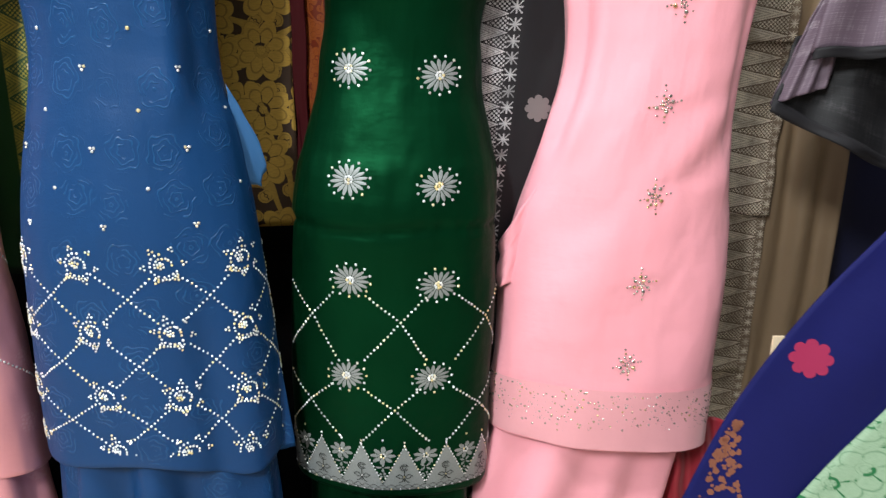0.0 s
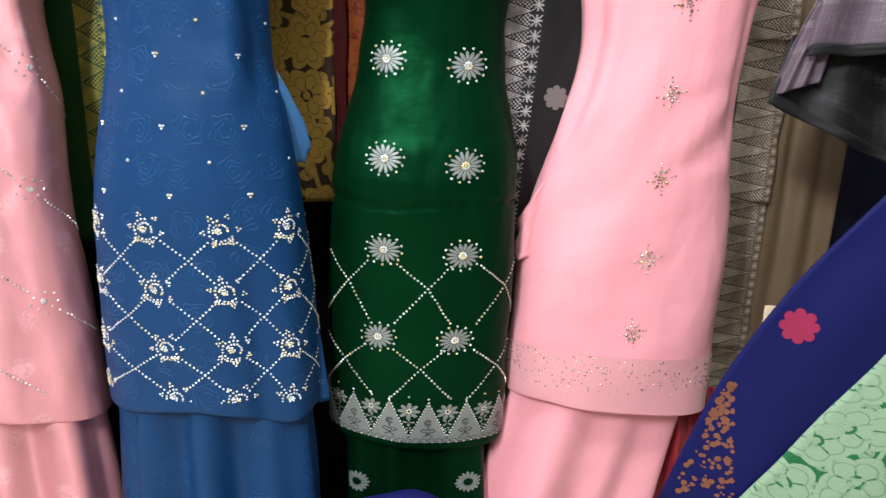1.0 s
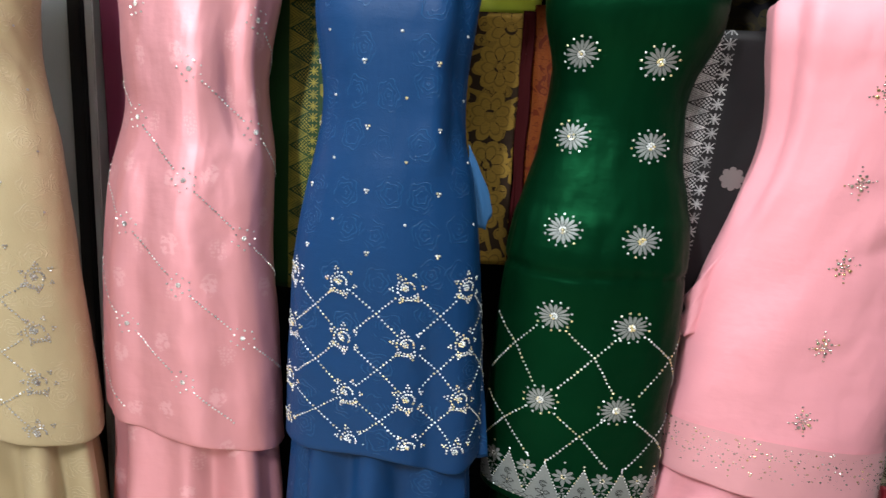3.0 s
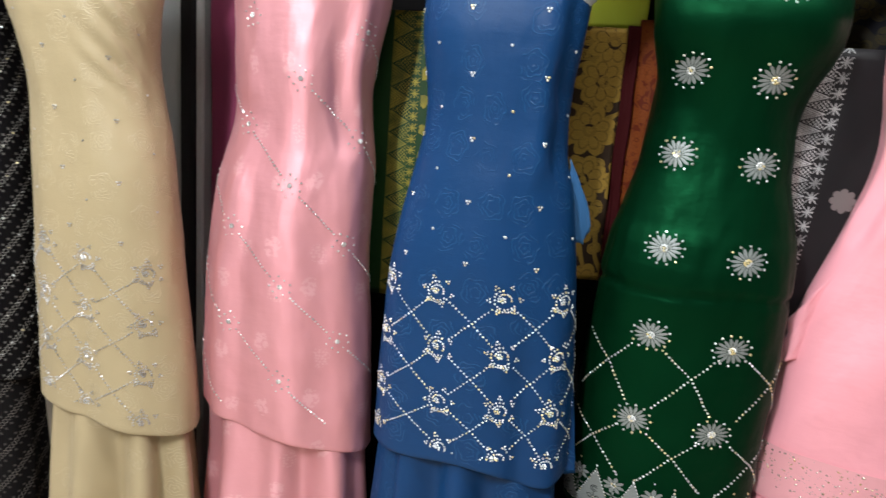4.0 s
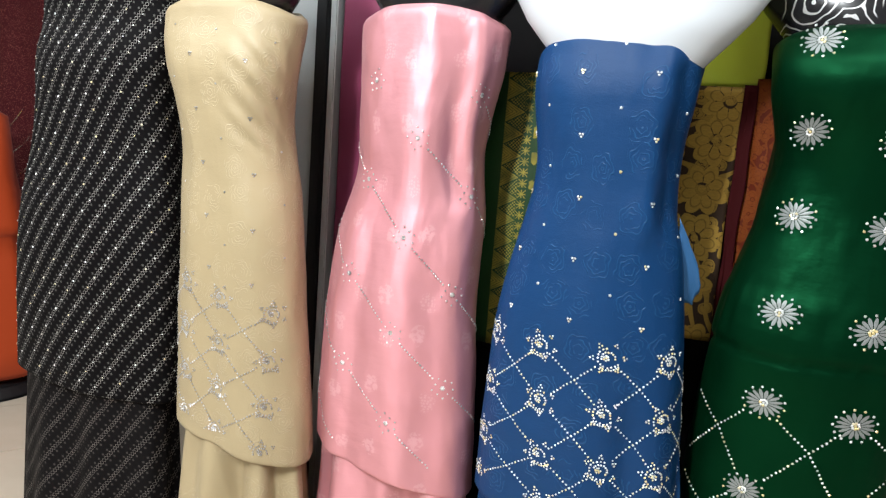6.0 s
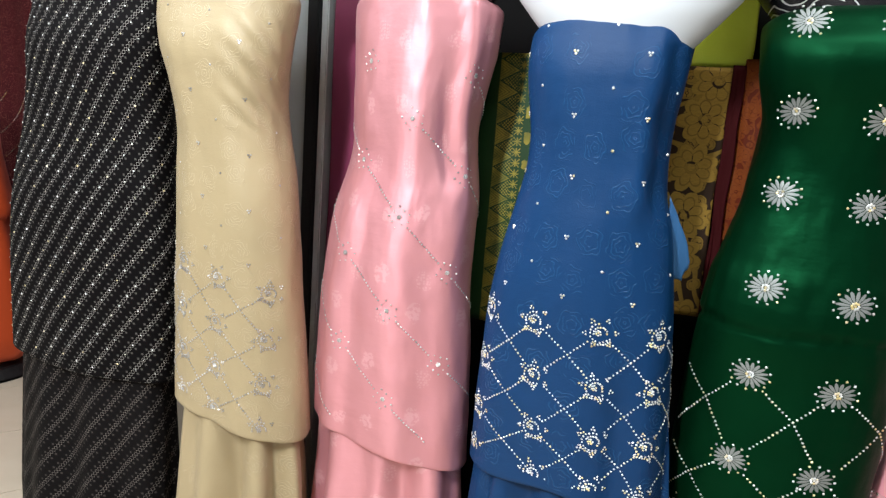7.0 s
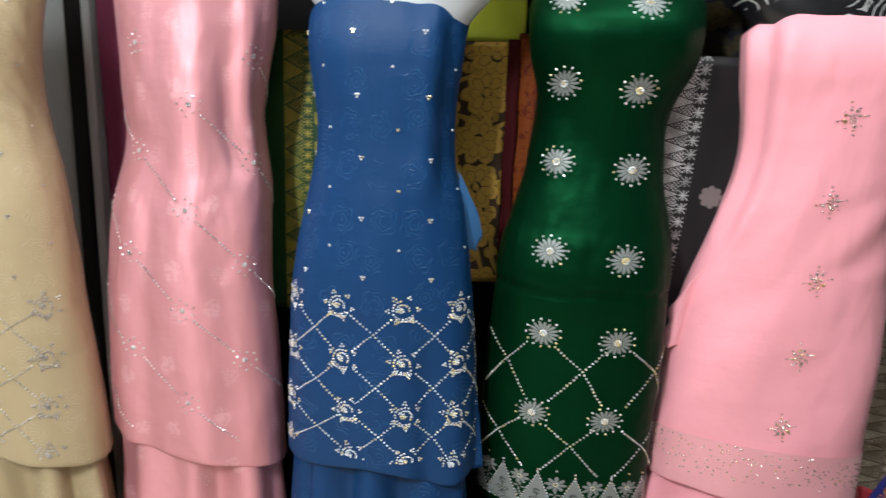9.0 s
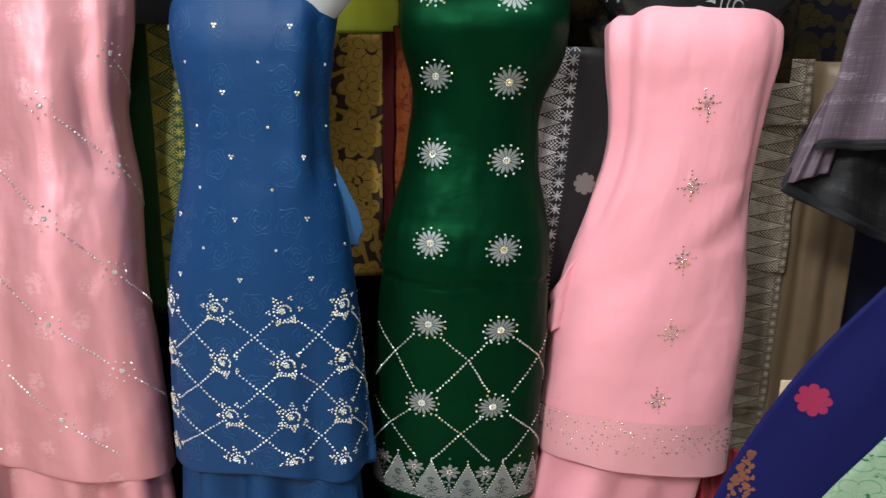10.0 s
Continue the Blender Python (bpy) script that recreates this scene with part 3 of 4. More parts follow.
for i in range(4):
    for j in range(4):
        uu, zz = cream_rose(i, j)
        rose(st, uu, zz, 1.0, 0.0021, half=(j == 3), turn=0.3 * ((i + 2 * j) % 3))
        if j < 3 and i < 3:
            corners = [cream_rose(i + a, j + b) for a in (0, 1) for b in (0, 1)]
            mid = (sum(q[0] for q in corners) / 4, sum(q[1] for q in corners) / 4)
            for q in corners:
                st.line(mid, q, 0.0076, 0.0022, 0.0, 0.024)
for j in range(5):
    triplet(st, 0.112 - 0.002 * j, 1.370 - 0.1165 * j, 0.0022)
    triplet(st, -0.023 + 0.004 * j, 1.380 - 0.1125 * j, 0.0022)
    for u0, z0 in ((0.041, 1.432), (0.174, 1.412), (-0.085, 1.444)):
        st.add(u0, z0 - 0.112 * j, 0.0025)
st.done("rhinestone_lattice", STONE_SHADED, tunic_cream, "silver grey rhinestone roses, lattice and scattered dots")

# green: pairs of daisies, a lattice and a silver border
st = Stones(FORM_GREEN)
for j, zz in enumerate((1.447, 1.300, 1.158, 0.994, 0.832, 0.662)):
    for i, xx in enumerate((-0.133 - 0.07 * max(0.0, 0.86 - zz), 0.008 - 0.06 * max(0.0, 0.83 - zz))):
        uu = xx - FORM_GREEN.size(zz)[0]
        z2 = zz - (0.009 if i and j < 5 else 0.006 * i)
        petal_flower(FORM_GREEN, uu, z2, 16, 0.0085, 0.031, 0.0033, tunic_green, squash=0.80)
        for k in range(13):
            a = 2 * math.pi * k / 13 + 0.2 * j
            st.add(uu + 0.0345 * math.cos(a), z2 + 0.0285 * math.sin(a), 0.0025)
        for k in range(9):
            rr = 0.0 if k == 0 else 0.0056
            st.add(uu + rr * math.cos(k * 0.785), z2 + rr * 0.9 * math.sin(k * 0.785), 0.0026)
for i in range(-2, 3):
    uc = 0.020 + 0.153 * i
    for mid, up_z, low_z, low_gap, reach in (((uc, 0.761 - 0.03 * uc), 0.830, 0.660, 0.034, 0.075), ((uc - 0.006, 0.598 - 0.04 * uc), 0.660, 0.528, 0.0, 0.062)):
        for side in (-1, 1):
            st.line(mid, (uc - 0.012 + side * 0.075, up_z - 0.03 * uc), 0.0082, 0.0023, 0.0, 0.034)
            st.line(mid, (mid[0] + side * reach - (0.010 if low_gap else 0.0), low_z - 0.03 * uc), 0.0082, 0.0023, 0.008, low_gap)
PITCH, BASE, PEAK = 0.0755, 0.439, 0.525
st.tilt = lambda u, z: z - 0.05 * u * max(0.0, min(1.0, (0.56 - z) / 0.03))


def on_green(u, z, h):
    return place_u(FORM_GREEN, u, z - 0.05 * u, h)[0]


band = bmesh.new()
prev = None
for k in range(61):
    u = -0.24 + 0.48 * k / 60
    row = [band.verts.new(on_green(u, BASE - 0.004 + 0.006 * q, 0.0007)) for q in range(3)]
    if prev:
        for q in range(2):
            band.faces.new((prev[q], row[q], row[q + 1], prev[q + 1]))
    prev = row
braid = part("hem_braid", band, SILVER, tunic_green, "silver woven braid")
chain = bmesh.new()
for sign in (-1, 1):
    run = [(-0.24 + 0.002 * k, BASE + 0.002 + sign * 0.0042 * math.sin(-0.24 / 0.0075 * math.pi / 2 + 0.002 * k / 0.0075 * math.pi / 2)) for k in range(241)]
    for (a, b), (c, d) in zip(run, run[1:]):
        chain.faces.new([chain.verts.new(on_green(x, z, 0.0013)) for x, z in ((a, b - 0.0006), (c, d - 0.0006), (c, d + 0.0006), (a, b + 0.0006))])
part("diamond_chain", chain, INK, braid, "dark diamond chain")
for i in range(-3, 4):
    uc = -0.0445 + PITCH * i
    bm = bmesh.new()
    rows = []
    for q in range(9):
        f = q / 8
        half = PITCH / 2 * (1 - f) * 0.98
        rows.append([bm.verts.new(on_green(uc + half * s, BASE + 0.008 + (PEAK - BASE - 0.008) * f, 0.0008)) for s in (-1, -0.5, 0, 0.5, 1)] if q < 8 else [bm.verts.new(on_green(uc, PEAK, 0.0008))])
    for q in range(7):
        for s in range(4):
            bm.faces.new((rows[q][s], rows[q][s + 1], rows[q + 1][s + 1], rows[q + 1][s]))
    for s in range(4):
        bm.faces.new((rows[7][s], rows[7][s + 1], rows[8][0]))
    tri = part("border_triangle", bm, SILVER, tunic_green, "silver woven triangle with a dark rose outline")
    # the dark rose drawn inside: bud, leaves and stem
    ink = bmesh.new()

    def stroke(pts, w=0.0008):
        for (a, b), (c, d) in zip(pts, pts[1:]):
            n = math.hypot(c - a, d - b) or 1
            nx, nz = -(d - b) / n * w, (c - a) / n * w
            vs = [ink.verts.new(on_green(uc + x, BASE + z, 0.0015)) for x, z in ((a + nx, b + nz), (a - nx, b - nz), (c - nx, d - nz), (c + nx, d + nz))]
            ink.faces.new(vs)
    for rr in (0.004, 0.0075):
        stroke([(rr * math.cos(a), 0.042 + rr * 0.9 * math.sin(a)) for a in (0.3, 1.2, 2.1, 3.0, 3.9, 4.8, 5.7)])
    for sx in (-1, 1):
        stroke([(0, 0.022), (sx * 0.008, 0.028), (sx * 0.015, 0.024), (sx * 0.007, 0.019), (0, 0.022)])
        stroke([(0, 0.02), (sx * 0.005, 0.012), (sx * 0.01, 0.011)])
    stroke([(0, 0.035), (0, 0.012)])
    part("rose_outline", ink, INK, tri, "dark rose outline")
    for side in (-1, 1):
        st.line((uc, PEAK), (uc + side * PITCH / 2, BASE + 0.01), 0.0068, 0.0017)
    st.add(uc, PEAK + 0.008, 0.0022)
    st.add(uc - PITCH / 2, PEAK + 0.012, 0.0022)
    st.add(uc, BASE + 0.022, 0.002)
    petal_flower(FORM_GREEN, uc + PITCH / 2, PEAK - 0.020 - 0.05 * (uc + PITCH / 2), 8, 0.004, 0.023, 0.0045, tunic_green, "border_flower", "silver border flower", 0.8)
    for dz, w in ((-0.044, 0.013), (-0.060, 0.008)):
        petal_flower(FORM_GREEN, uc + PITCH / 2, PEAK + dz - 0.05 * (uc + PITCH / 2), 4, 0.002, w, 0.0025, tunic_green, "border_leaf", "silver border leaves", 0.8)
    for k in range(5):
        st.add(uc + PITCH / 2 + 0.004 * math.cos(k * 1.26), PEAK - 0.020 + 0.004 * math.sin(k * 1.26), 0.002)
k = -0.2
while k < 0.2:
    st.add(k, BASE - 0.003, 0.0017)
    k += 0.016
st.done("rhinestone_lattice", STONE, tunic_green, "silver rhinestone lattice and flower centres")

for uu, zz in ((0.118, 0.318), (-0.128, 0.312), (0.0, 0.27)):
    petal_flower(SKIRT_FORMS["dark green silk skirt cloth hanging to the floor"], uu, zz, 16, 0.010, 0.029, 0.0038, skirt_green, squash=0.82)

# candy pink: one column of stone flowers, and a beaded hem band
st = Stones(FORM_PINK)
for x, zz in ((0.363, 1.256), (0.352, 1.109), (0.353, 0.963), (0.345, 0.814), (0.333, 0.666)):
    c = FORM_PINK.size(zz)[0]
    uu = x - c
    for k in range(8):
        a = k * math.pi / 4 + 0.2
        for rr, s in ((0.0080, 0.0018), (0.0140, 0.0033), (0.0205, 0.0018)):
            b = a + (0.16 if rr < 0.02 and rr > 0.01 else 0.0)
            if random.random() < 0.9:
                st.add(uu + rr * 0.88 * math.cos(b) + random.gauss(0, 0.0005), zz + rr * math.sin(b) + random.gauss(0, 0.0005), s * random.uniform(0.75, 1.2))
        if k % 2 == 0:
            st.add(uu + 0.0285 * 0.85 * math.cos(a), zz + 0.0285 * math.sin(a), 0.002)
    for k in range(5):
        st.add(uu + 0.0035 * math.cos(k * 1.26), zz + 0.0035 * math.sin(k * 1.26), 0.0019)
for k in range(520):
    uu = random.uniform(-0.29, 0.29)
    f = random.betavariate(1.6, 1.3)
    st.add(uu, 0.612 - 0.045 * uu - 0.085 * (1 - f), random.choice((0.0013, 0.0015, 0.002, 0.0025)))
st.done("rhinestone_lattice", STONE_GOLD, tunic_pink, "pale gold rhinestone flowers and beaded hem")
BAND = cloth_plain("pink_organza_band", (0.80, 0.36, 0.40), 0.5, 0.2, 0.05, 0.3)
bm = bmesh.new()
lay = bm.loops.layers.uv.new("cloth")
prev = None
for k in range(97):
    u = -0.33 + 0.66 * k / 96
    row = [bm.verts.new(place_u(FORM_PINK, u, (0.496 - 0.016 * max(-1, min(1, u / 0.2))) * (1 - q / 5) + (0.615 - 0.04 * u) * q / 5, 0.0014)[0]) for q in range(6)]
    if prev:
        for q in range(5):
            f = bm.faces.new((prev[q], row[q], row[q + 1], prev[q + 1]))
            f.smooth = True
            for lp, uvp in zip(f.loops, ((u - 0.007, q), (u, q), (u, q + 1), (u - 0.007, q + 1))):
                lp[lay].uv = (uvp[0], uvp[1] * 0.0265)
    prev = row
part("hem_band", bm, BAND, tunic_pink, "paler organza hem band")

# dusty rose: diagonal bead lines through small stone flowers, with pale blossoms behind
st = Stones(FORM_SATIN)


def satin_node(i, j):
    return -0.075 + 0.116 * i, 1.15 - 0.107 * i - 0.197 * j


for i in range(-2, 4):
    for j in range(-2, 5):
        uu, zz = satin_node(i, j)
        if not (0.56 < zz < 1.43) or abs(uu) > 0.27:
            continue
        for k in range(7):
            rr = 0.0 if k == 0 else 0.0034
            st.add(uu + rr * math.cos(k * 1.047), zz + rr * math.sin(k * 1.047), 0.0021)
        for k in range(9):
            a = k * 0.698 + 0.3 * i
            rr = 0.0165 if k % 2 else 0.022
            st.add(uu + rr * math.cos(a), zz + rr * math.sin(a), random.choice((0.0017, 0.0021, 0.0025)))
        nu, nz = satin_node(i + 1, j)
        if (j >= 0 or i >= 1) and nz > 0.5 and abs(nu) < 0.3:
            st.line((uu, zz), (nu, nz), 0.0076, 0.0023, 0.03, 0.028)
st.done("rhinestone_lattice", STONE_PINK, tunic_satin, "silver rhinestone diagonal lines and small flowers")

# black: tiny stones along the chain stripes
st = Stones(FORM_BLACK, 0.85)
STRIPE, SLOPE = 0.043, radians(52)
for n in range(-30, 40):
    for k in range(-40, 60):
        along, perp = k * 0.034 + 0.011 * (n % 3), (n + 0.5) * STRIPE
        uu = along * math.cos(SLOPE) - perp * math.sin(SLOPE)
        zz = 0.95 + along * math.sin(SLOPE) + perp * math.cos(SLOPE)
        if abs(uu) < 0.36 and 0.565 < zz < 1.49:
            st.add(uu, zz, random.choice((0.0013, 0.0017, 0.0021, 0.0026)))
st.done("rhinestone_trim", STONE, tunic_black, "small bright rhinestones along the chain stripes")

from mathutils.bvhtree import BVHTree

# ---------------------------------------------------------------- mannequins


def swirl_black():
    m = Nodes("black_gloss_with_silver_swirls")
    vector, x, y, z = m.obj()
    flat = m.vec(x, z)
    cell = m.voronoi(flat, 13.0, 0.8)
    d = m.add(cell.outputs["Distance"], m.mul(m.sub(m.noise(flat, 18.0, 2.0), 0.5), 0.5))
    ring = m.mul(m.step(m.math("SINE", m.mul(d, 34.0)), 0.70, 0.9), m.step(m.noise(flat, 9.0, 1.0), 0.52, 0.56))
    m.set(base=m.mix(ring, (0.01, 0.01, 0.012), (0.5, 0.5, 0.5)), rough=m.add(0.22, m.mul(ring, 0.2)), metal=m.mul(ring, 0.5))
    return m.mat


SWIRL = swirl_black()
GLOSS_BLACK = Nodes("black_gloss_fibreglass").set(base=(0.012, 0.012, 0.014), rough=0.25).mat


def mannequin(cx, cy, armpit, material, label, wide=1.0):
    """A limbless torso on a pole and a round foot, as one mesh."""
    prof = ((-0.55, .09, .045), (-0.40, .10, .05), (-0.28, .085, .045), (-0.18, .08, .045), (-0.08, .095, .055), (0.0, .12, .07), (0.05, .165, .085), (0.085, .195, .078),
            (0.13, .222, .072), (0.17, .228, .066), (0.205, .20, .058), (0.235, .14, .052), (0.265, .075, .05), (0.31, .052, .05), (0.36, .048, .048), (0.365, .02, .02))
    bm = bmesh.new()
    n = 40
    rings = []
    for dz, a, b in ((-armpit + 0.0, .15, .15), (-armpit + 0.012, .15, .15), (-armpit + 0.016, .014, .014), (-0.56, .014, .014)) + prof:
        rings.append([bm.verts.new((cx + a * wide * math.cos(2 * math.pi * k / n), cy + b * math.sin(2 * math.pi * k / n), max(0.0, armpit + dz))) for k in range(n)])
    for r0, r1 in zip(rings, rings[1:]):
        for k in range(n):
            f = bm.faces.new((r0[k], r0[(k + 1) % n], r1[(k + 1) % n], r1[k]))
            f.smooth = True
    bm.faces.new(rings[0][::-1])
    bm.faces.new(rings[-1])
    return tagged(part("mannequin", bm, material), label, "mannequin", "shop mannequins")


mannequin(-0.435, 1.055, 1.39, WHITE, "white fibreglass torso mannequin on a round foot", 1.02)
mannequin(-0.045, 1.165, 1.43, SWIRL, "black mannequin with silver swirls, dressed in green cloth", 0.96)
mannequin(0.355, 1.18, 1.37, SWIRL, "black mannequin with silver swirls, dressed in pink cloth", 0.96)
mannequin(-0.825, 1.07, 1.46, GLOSS_BLACK, "black mannequin dressed in dusty rose satin", 0.9)
mannequin(-1.29, 0.985, 1.46, GLOSS_BLACK, "black mannequin dressed in pale gold cloth", 0.9)
mannequin(-1.70, 0.965, 1.48, GLOSS_BLACK, "black mannequin dressed in chain-striped cloth", 0.9)

# ---------------------------------------------------------------- loose sheets of cloth


def patch(name, corner, material, label, category="cloth", bow=0.0, ripple=0.0, folds=3.0, seed=0.0, cols=36, rows=36, thick=0.003, across=True, swell=0.0):
    """A sheet between four corners (lower left, lower right, upper right, upper left), bowed and rippled."""
    a, b, c, d = (Vector(p) for p in corner)
    out = (b - a).cross(d - a).normalized()
    pts, uvs = [], []
    w, h = ((b - a).length + (c - d).length) / 2, ((d - a).length + (c - b).length) / 2
    for i in range(rows + 1):
        v = i / rows
        line, uvl = [], []
        for j in range(cols + 1):
            u = j / cols
            p = a.lerp(b, u).lerp(d.lerp(c, u), v)
            p = p - (b - a).normalized() * swell * math.sin(math.pi * min(1.0, v * 1.3)) * (1 - u)
            q = u if across else v
            p = p + out * (bow * math.sin(math.pi * q) + ripple * math.sin(2 * math.pi * folds * q + seed + 0.8 * noise.noise((u * 2, v * 2, seed))) + 0.35 * ripple * noise.noise((u * 5, v * 5, seed + 3)))
            p = p + (b - a).normalized() * 0.004 * noise.noise((u * 3 + seed, v * 5, 1.0)) + Vector((0, 0, 0.004 * noise.noise((u * 5, v * 3 + seed, 4.0))))
            line.append(p)
            uvl.append((u * w, v * h))
        pts.append(line)
        uvs.append(uvl)
    ob = part(name, grid_mesh(pts, uvs), material)
    s = ob.modifiers.new("thickness", "SOLIDIFY")
    s.thickness, s.offset = thick, -1
    return tagged(ob, label, category)


def songket(name, ground, thread, width, pitch, side=0.0, metal=0.45, flowers=0.0, dim=0.8, beads=0.9, stars=0.03):
    """Ground cloth with a woven border along one upright edge: long triangles, lace between them, a column of stars."""
    m = Nodes(name)
    vector, u, v = m.uv()
    knot = 0.0012
    su = m.mul(m.math("FLOOR", m.mul(m.sub(u, side), 1 / knot)), knot)
    sv = m.mul(m.math("FLOOR", m.mul(v, 1 / knot)), knot)
    rel = m.mul(su, 1 / width)
    tri = m.mul(m.math("ABSOLUTE", m.sub(m.math("FRACT", m.mul(sv, 1 / pitch)), 0.5)), 2.0)
    start = m.step(rel, -0.01, 0.01)
    gap = m.sub(m.sub(1.0, rel), tri)
    body = m.mul(start, m.step(gap, 0.0, 0.03))
    chev = m.step(m.math("SINE", m.add(m.mul(tri, 26.0), m.mul(rel, 30.0))), -0.5, 0.0)
    rim = m.sub(1.0, m.step(gap, 0.10, 0.16))
    body = m.mul(body, m.math("MAXIMUM", rim, m.add(0.4, m.mul(chev, 0.6))))
    outer = m.mul(m.mul(start, m.sub(1.0, m.step(rel, 0.96, 0.98))), m.sub(1.0, m.step(gap, -0.16, -0.10)))
    lace = m.mul(m.math("ABSOLUTE", m.math("SINE", m.mul(m.add(su, sv), math.pi / 0.0075))), m.math("ABSOLUTE", m.math("SINE", m.mul(m.sub(su, sv), math.pi / 0.0075))))
    lace = m.mul(outer, m.step(lace, 0.36, 0.5))
    # stars in a column past the points
    cu = m.mul(m.sub(su, width + stars * 0.36), 2.0 / stars)
    cv = m.mul(m.sub(m.math("FRACT", m.mul(sv, 1 / stars)), 0.5), 2.0)
    au, av = m.math("ABSOLUTE", cu), m.math("ABSOLUTE", cv)
    arms = m.math("MINIMUM", m.math("MINIMUM", au, av), m.math("ABSOLUTE", m.sub(au, av)))
    star = m.mul(m.sub(1.0, m.step(arms, 0.07, 0.14)), m.sub(1.0, m.step(m.math("MAXIMUM", au, av), 0.74, 0.8)))
    mask = m.math("MAXIMUM", m.math("MAXIMUM", body, m.mul(lace, 0.9)), m.mul(star, beads))
    if flowers:
        cell = m.voronoi(vector, 1 / flowers, 0.2)
        mask = m.math("MAXIMUM", mask, m.mul(m.sub(1.0, m.step(m.add(cell.outputs["Distance"], m.mul(m.sub(m.noise(vector, 70.0, 1.0), 0.5), 0.3)), 0.2, 0.24)), m.step(rel, 1.5, 1.55)))
    grain = m.noise(m.vec(m.mul(u, 300.0), m.mul(v, 60.0)), 1.0, 2.0)
    worn = m.step(m.noise(vector, 22.0, 3.0), 0.30, 0.62)
    mask = m.mul(m.mul(mask, m.add(dim * 0.6, m.mul(grain, dim * 0.6)), True), m.add(0.4, m.mul(worn, 0.6)))
    big = m.noise(vector, 8.0, 3.0)
    g = m.mix(big, tuple(c * 0.7 for c in ground), tuple(c * 1.25 for c in ground))
    m.set(base=m.mix(mask, g, thread), rough=0.5, metal=m.mul(mask, metal), spec=0.35)
    m.bump(m.add(mask, weave(m, u, v)), 0.3, 0.0008, crumple(m, u, v))
    return m.mat


def streaked(name, ground, pale, pitch=0.045):
    """Loosely woven cloth: weft streaks, and pale bands that come and go."""
    m = Nodes(name)
    vector, u, v = m.uv()
    weft = m.noise(m.vec(m.mul(u, 14.0), m.mul(v, 420.0)), 1.0, 2.0)
    warp = m.noise(m.vec(m.mul(u, 300.0), m.mul(v, 10.0)), 1.0, 2.0)
    band = m.math("SINE", m.add(m.mul(v, 2 * math.pi / pitch), m.mul(m.noise(vector, 9.0, 2.0), 5.0)))
    patchy = m.step(m.noise(vector, 11.0, 3.0), 0.42, 0.68)
    lace = m.step(m.noise(vector, 170.0, 2.0), 0.5, 0.62)
    f = m.add(m.mul(m.mul(m.step(band, 0.0, 0.8), patchy), m.add(0.35, m.mul(lace, 0.6))), m.mul(m.sub(m.add(weft, warp), 1.0), 0.9))
    m.set(base=m.mix(m.math("MAXIMUM", f, 0.0, clamp=True), ground, pale), rough=0.55, metal=0.15, spec=0.3)
    m.bump(m.add(weft, m.mul(lace, 0.4)), 0.3, 0.0008, crumple(m, u, v, 1.2))
    return m.mat


def blossom(m, vector, scale, petals, size, wob=0.12):
    """Scalloped flowers scattered over the cloth: a mask with dark veins and heart."""
    cell = m.voronoi(vector, scale, 0.55)
    ang, own = polar(m, vector, cell)
    wave = m.math("COSINE", m.add(m.mul(ang, petals), m.mul(own, 6.0)))
    d = m.add(cell.outputs["Distance"], m.mul(m.sub(m.noise(vector, scale * 3.0, 2.0), 0.5), wob))
    edge = m.mul(m.add(0.76, m.mul(m.math("ABSOLUTE", wave), 0.28)), size)
    body = m.sub(1.0, m.step(m.sub(d, edge), -0.012, 0.012))
    vein = m.math("MAXIMUM", m.step(m.math("ABSOLUTE", wave), 0.10, 0.22), m.step(d, size * 0.50, size * 0.56))
    heart = m.math("MAXIMUM", m.step(d, size * 0.22, size * 0.26), m.sub(1.0, m.step(d, size * 0.12, size * 0.16)))
    lip = m.step(m.math("ABSOLUTE", m.sub(d, m.mul(edge, 0.74))), 0.008, 0.024)
    return m.mul(m.mul(body, vein), m.mul(heart, m.add(0.55, m.mul(lip, 0.45))))


def brocade(name, ground, thread, scale, size=0.5, metal=0.4, petals=2.5, scrolls=0.8):
    """Woven blossoms with leaves and scrolls between them."""
    m = Nodes(name)
    vector, u, v = m.uv()
    big = blossom(m, vector, scale, petals, size)
    small = blossom(m, m.vec(m.add(u, 0.031), m.add(v, 0.017)), scale * 2.3, 1.0, 0.34)
    swirl = m.math("SINE", m.mul(m.noise(vector, scale * 0.8, 1.0), 40.0))
    scroll = m.mul(m.step(swirl, 0.5, 0.7), scrolls)
    mask = m.math("MAXIMUM", big, m.mul(m.math("MAXIMUM", m.mul(small, 0.85), scroll), m.sub(1.0, m.step(big, 0.2, 0.5))))
    grain = m.noise(m.vec(m.mul(u, 90.0), m.mul(v, 700.0)), 1.0, 1.0)
    mask = m.mul(mask, m.add(0.6, m.mul(grain, 0.6)), True)
    m.set(base=m.mix(mask, ground, thread), rough=0.5, metal=m.mul(mask, metal), spec=0.1)
    m.bump(m.add(mask, weave(m, u, v)), 0.3, 0.0008, crumple(m, u, v))
    return m.mat


